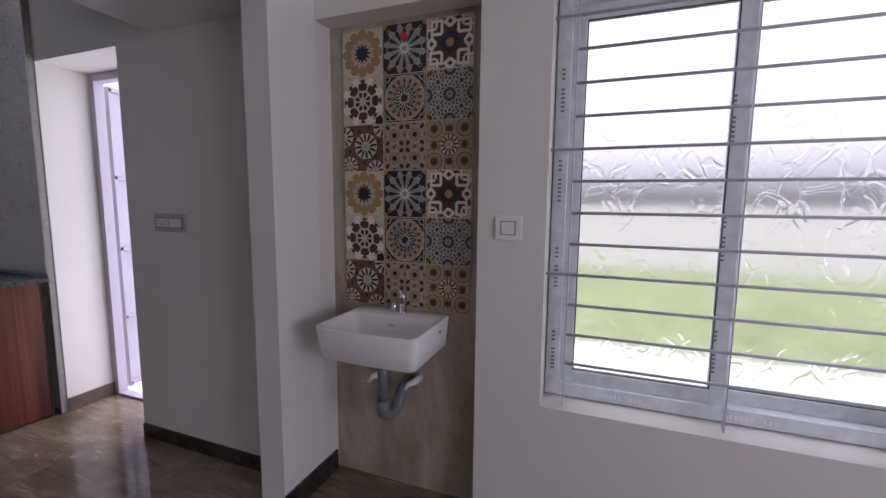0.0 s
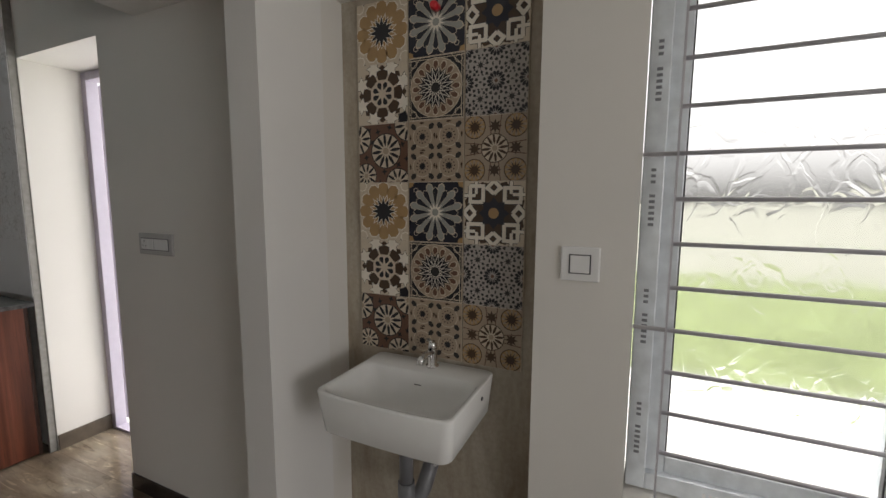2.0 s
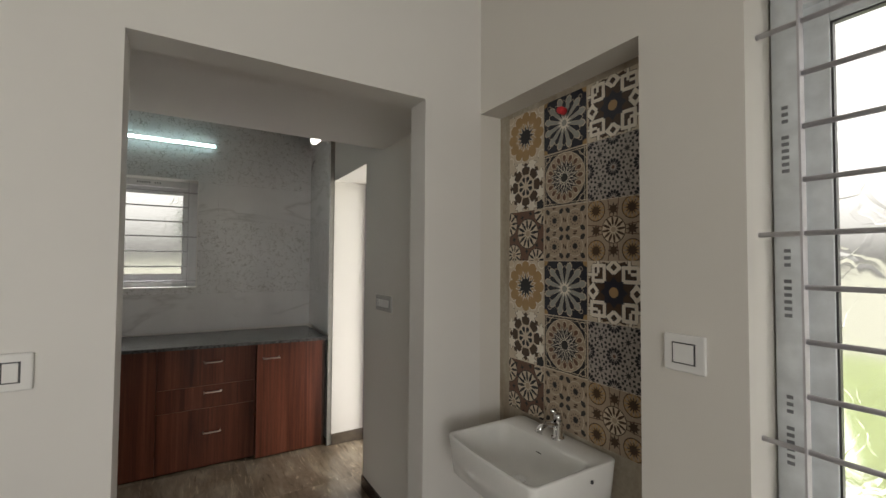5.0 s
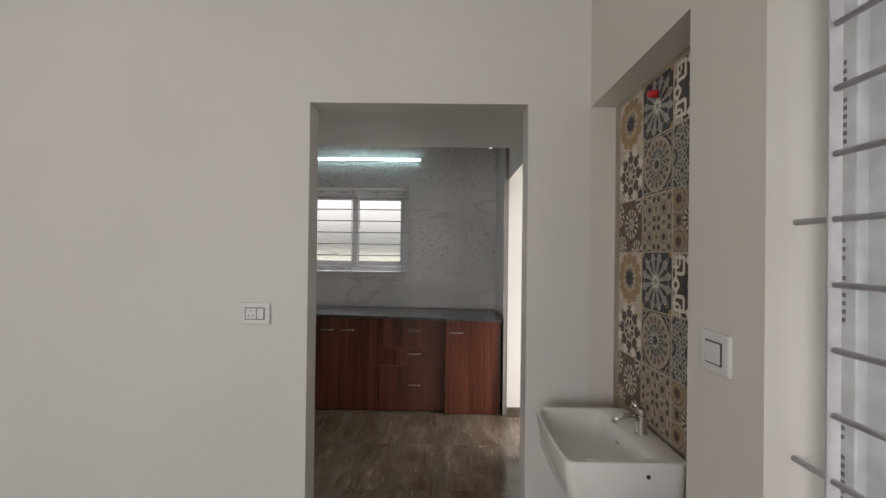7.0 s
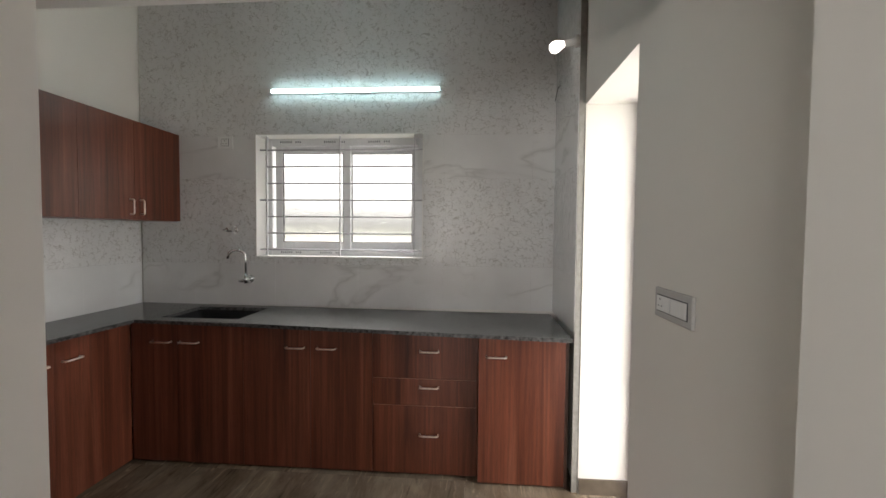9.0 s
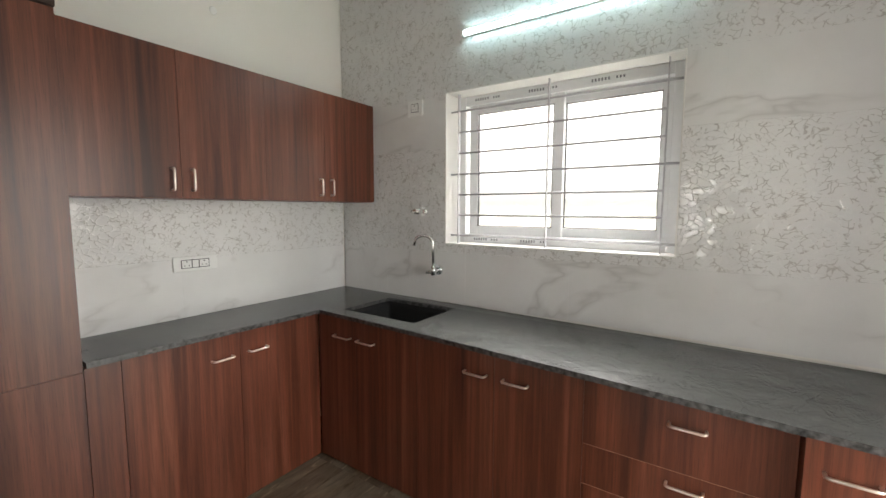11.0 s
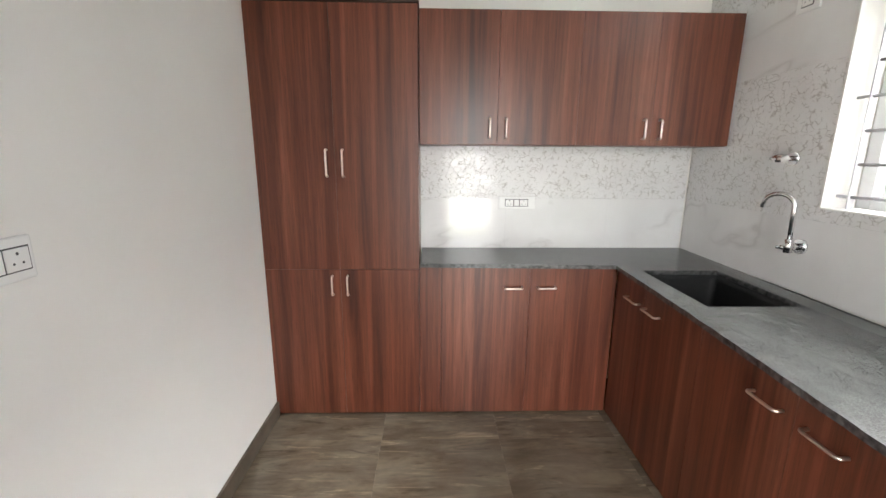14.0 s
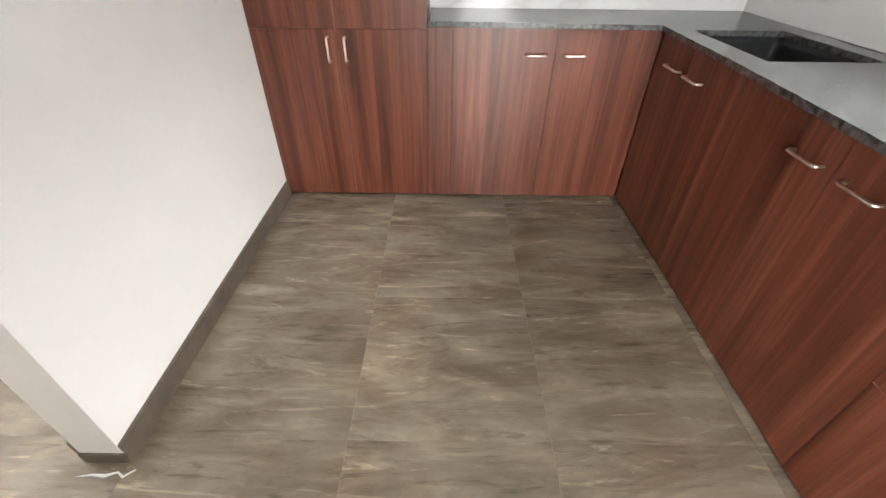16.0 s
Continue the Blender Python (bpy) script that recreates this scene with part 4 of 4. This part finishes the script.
def navy_bloom(p):
    p.poly([(-0.1, -0.1), (0.1, -0.1), (0.1, 0.1), (-0.1, 0.1)], "navy", 0)
    for sx in (-1, 1):
        for sy in (-1, 1):
            p.petals(sx * 0.12, sy * 0.12, 8, 0.005, 0.05, 0.03, "tan", 1, math.pi / 4)
            p.ring(sx * 0.072, sy * 0.072, 0.008, 0.002, "cream", 2, 10)
    p.disc(0, 0, 0.08, "steel", 1, 24)
    p.petals(0, 0, 12, 0.03, 0.1, 0.028, "cream", 2, math.pi / 12, 0.65)
    p.petals(0, 0, 12, 0.03, 0.096, 0.024, "steel", 3, math.pi / 12, 0.65)
    p.petals(0, 0, 12, 0.02, 0.084, 0.0225, "cream", 4, 0, 0.8)
    p.petals(0, 0, 12, 0.021, 0.082, 0.0195, "navy", 5, 0, 0.8)
    p.star(0, 0, 12, 0.034, 0.016, "white", 6, math.pi / 12)
    p.disc(0, 0, 0.012, "steel", 7, 12)


def ring_star(p):
    p.poly([(-0.1, -0.1), (0.1, -0.1), (0.1, 0.1), (-0.1, 0.1)], "black", 0)
    for s in (-1, 1):
        for o in (0.09, 0.097):
            p.line(-0.1, s * o, 0.1, s * o, 0.0022, "cream", 1)
            p.line(s * o, -0.1, s * o, 0.1, 0.0022, "cream", 1)
        for r in (-1, 1):
            p.ring(s * 0.08, r * 0.08, 0.012, 0.0025, "cream", 2, 8)
            p.line(s * 0.1, r * 0.05, s * 0.05, r * 0.1, 0.0022, "cream", 2)
    p.disc(0, 0, 0.093, "cream", 2, 32)
    p.disc(0, 0, 0.09, "beige", 3, 32)
    p.petals(0, 0, 16, 0.052, 0.088, 0.022, "cream", 4, 0, 0.5)
    p.petals(0, 0, 16, 0.055, 0.083, 0.017, "rust", 5, 0, 0.5)
    p.star(0, 0, 16, 0.066, 0.05, "black", 6, math.pi / 16)
    for k in range(16):
        a = k * math.pi / 8
        for t in (-3, 3):
            b = a + t * math.pi / 16
            p.line(0.016 * math.cos(a), 0.016 * math.sin(a), 0.062 * math.cos(b), 0.062 * math.sin(b), 0.002, "white", 7)
    p.disc(0, 0, 0.014, "char", 8, 12)


def four_dots(p):
    p.poly([(-0.1, -0.1), (0.1, -0.1), (0.1, 0.1), (-0.1, 0.1)], "beige", 0)
    for x in (-0.048, 0.048):
        for y in (-0.048, 0.048):
            p.disc(x, y, 0.036, "cream", 1)
            p.disc(x, y, 0.0335, "beige", 2)
            p.petals(x, y, 12, 0.017, 0.023, 0.005, "brown", 3)
            p.star(x, y, 10, 0.014, 0.009, "black", 3)
            for k in range(4):
                a = math.pi / 4 + k * math.pi / 2
                p.petals(x + 0.044 * math.cos(a), y + 0.044 * math.sin(a), 1, -0.012, 0.014, 0.017, "char", 3, a, 0.4)
            for k in range(4):
                a = k * math.pi / 2
                p.petals(x + 0.044 * math.cos(a), y + 0.044 * math.sin(a), 1, -0.01, 0.01, 0.007, "brown", 3, a + math.pi / 2)


def interlace(p):
    p.star(0, 0, 8, 0.105, 0.088, "brown", 0, math.pi / 8)
    p.poly([(-0.09, -0.06), (-0.06, -0.09), (0.06, -0.09), (0.09, -0.06), (0.09, 0.06), (0.06, 0.09), (-0.06, 0.09), (-0.09, 0.06)], "brown", 1)
    for k in range(4):
        a = k * math.pi / 2
        c, s = math.cos(a), math.sin(a)

        def rl(x0, y0, x1, y1, t=0.012):
            p.line(x0 * c - y0 * s, x0 * s + y0 * c, x1 * c - y1 * s, x1 * s + y1 * c, t + 0.004, "char", 2)
            p.line(x0 * c - y0 * s, x0 * s + y0 * c, x1 * c - y1 * s, x1 * s + y1 * c, t, "white", 3)
        rl(0.03, 0.035, 0.09, 0.035)
        rl(0.035, 0.03, 0.035, 0.08)
        rl(0.085, 0.04, 0.085, 0.08)
        rl(0.03, 0.078, 0.085, 0.078)
        rl(0.06, 0.0, 0.082, 0.024)
        rl(0.06, 0.0, 0.082, -0.024)
        rl(0.1, 0.0, 0.074, 0.026)
        rl(0.1, 0.0, 0.074, -0.026)
        rl(0.055, 0.06, 0.055, 0.1, 0.01)
        rl(0.06, 0.058, 0.1, 0.058, 0.01)
    p.star(0, 0, 8, 0.05, 0.036, "navy", 5)
    p.disc(0, 0, 0.017, "tan", 6, 16)


def lattice(p):
    p.poly([(-0.1, -0.1), (0.1, -0.1), (0.1, 0.1), (-0.1, 0.1)], "grey", 0)
    for cx, cy in ((0, 0), (0.1, 0.0), (-0.1, 0), (0, 0.1), (0, -0.1), (0.1, 0.1), (-0.1, 0.1), (0.1, -0.1), (-0.1, -0.1)):
        p.petals(cx, cy, 14, 0.009, 0.03, 0.0098, "black", 1)
        p.petals(cx, cy, 14, 0.0315, 0.043, 0.011, "char", 1, math.pi / 14)
        p.petals(cx, cy, 14, 0.044, 0.052, 0.006, "char", 1)
        p.disc(cx, cy, 0.006, "rust", 1, 8)
    for sx in (-1, 1):
        for sy in (-1, 1):
            p.star(sx * 0.05, sy * 0.05, 8, 0.014, 0.006, "char", 2)
            p.petals(sx * 0.05, sy * 0.05, 8, 0.015, 0.026, 0.009, "black", 2, 0.2)


def tan_rosettes(p):
    p.poly([(-0.1, -0.1), (0.1, -0.1), (0.1, 0.1), (-0.1, 0.1)], "beige", 0)
    for k in range(4):
        a = k * math.pi / 2
        p.star(0.066 * math.cos(a), 0.066 * math.sin(a), 8, 0.022, 0.011, "brown", 1)
    p.wheel(0, 0, 0.043, 12, "cream", "brown", 2)
    for sx in (-1, 1):
        for sy in (-1, 1):
            p.disc(sx * 0.066, sy * 0.066, 0.036, "brown", 2)
            p.disc(sx * 0.066, sy * 0.066, 0.033, "tan", 3)
            p.petals(sx * 0.066, sy * 0.066, 12, 0.012, 0.032, 0.009, "beige", 4)
            p.star(sx * 0.066, sy * 0.066, 12, 0.026, 0.012, "brown", 5)
            p.line(sx * 0.035, sy * 0.012, sx * 0.1, sy * 0.02, 0.003, "rust", 1)
            p.line(sx * 0.012, sy * 0.035, sx * 0.02, sy * 0.1, 0.003, "rust", 1)


DESIGNS = ((amber_star, navy_bloom, interlace), (brown_flower, ring_star, lattice), (wheels, four_dots, tan_rosettes))
panel = thing("tile_panel", pose(-0.7165, 1.808, 1.447), "patterned moroccan style ceramic tiles above the basin", "wall tiles", kind="structure")
grounds = {"amber_star": "cream", "brown_flower": "cream", "interlace": "cream"}
for r3 in range(3):
    for c3 in range(3):
        fn = DESIGNS[r3][c3]
        pr = Print()
        fn(pr)
        body = finish("tile", boxed(-TS / 2 + 0.0006, TS / 2 - 0.0006, 0, 0.01, -TS / 2 + 0.0006, TS / 2 - 0.0006, bevel=0.0006), PALM[0])
        me = bpy.data.meshes.new("printed_pattern")
        for f in pr.bm.faces:
            f.normal_update()
            if f.normal.y > 0:
                f.normal_flip()
        pr.bm.to_mesh(me)
        pr.bm.free()
        for mm in PALM:
            me.materials.append(mm)
        for half in (0, 1):
            row = r3 + 3 * half
            t = new("tile", body)
            t.parent = panel
            t.location = ((c3 - 1) * 0.2015, 0, (2.5 - row) * 0.1992)
            q = new("printed_pattern", me)
            q.parent = t


# ---- floor tiles and marble wall tiles ----
bm = boxed(-3.8, XPK, YS - 0.2, 1.95, -0.1, -0.0012)
box(bm, XPK, XE + 0.2, YD - 0.2, 1.95, -0.1, -0.0012)
floor = setting("floor", bm, GROUT, "glossy taupe stone tile floor", "floor")
FT = 0.6
mesh_cache = {}


def tile_piece(parent, m, w, h, mat, name="tile", depth=0.01):
    key = (round(w, 3), round(h, 3), mat.name)
    gap = 0.0004 if mat is FLOOR else 0.0002
    if key not in mesh_cache:
        mesh_cache[key] = finish("tile", boxed(-w / 2 + gap, w / 2 - gap, 0, depth, -h / 2 + gap, h / 2 - gap), mat)
    ob = new(name, mesh_cache[key])
    ob.parent = parent
    ob.matrix_local = m
    return ob


fx = [-1.81 + FT * k for k in range(-4, 10)]
fy = [0.43 + FT * k for k in range(-7, 4)]
for x0 in fx:
    for y0 in fy:
        a, b = max(x0, -3.75), min(x0 + FT, XE)
        c, d = max(y0, YS - 0.1 if x0 + FT < -1.1 else YD), min(y0 + FT, 1.9)
        if b - a < 0.02 or d - c < 0.02:
            continue
        tile_piece(floor, pose((a + b) / 2, (c + d) / 2, 0, -90, 0, 0), b - a, d - c, FLOOR)


def tiled(name, m, u0, u1, v0, v1, holes, first, label):
    """Marble courses 0.3 m high and 0.6 m long, plain and relief by course."""
    ob = thing(name, m, label, "wall tiles", kind="structure")
    v, row = 0.872, 0
    kinds = (MARBLE, RELIEF, RELIEF, MARBLE, RELIEF, RELIEF, RELIEF)
    while v < v1:
        top = min(v + 0.3, v1)
        u = u0 - first
        while u < u1:
            a, b = max(u, u0), min(u + 0.6, u1)
            if b - a > 0.004:
                for p0, p1, q0, q1 in pieces(a, b, v, top, holes):
                    tile_piece(ob, pose((p0 + p1) / 2, 0, (q0 + q1) / 2), p1 - p0, q1 - q0, kinds[min(row, 6)])
            u += 0.6
        v, row = top, row + 1
    return ob


tiled("wall_tiles_west", pose(XW, 0, 0, 0, 0, WEST), YS, 1.603, 0.86, TOP, [(K0, K1, KZ0, KZ1)], 0.2, "white marble and chipped relief wall tiles")
tiled("wall_tiles_south", pose(0, YS, 0, 0, 0, SOUTH), 2.0, 3.56, 0.86, 1.472, [], 0.1, "white marble backsplash tiles under the wall cabinets")
setting("tile_edge", boxed(B0 - 0.024, B0 - 0.004, 1.606, YK, 0, TOP, bevel=0.002), CUT_EDGE, "grey mortar edge of the wall tiles beside the back door", "trim")
tiled("wall_tiles_north", pose(0, 1.603, 0, 0, 0, NORTH), XW, B0 - 0.006, 0.86, TOP, [], 0.3, "white marble wall tiles beside the back door")
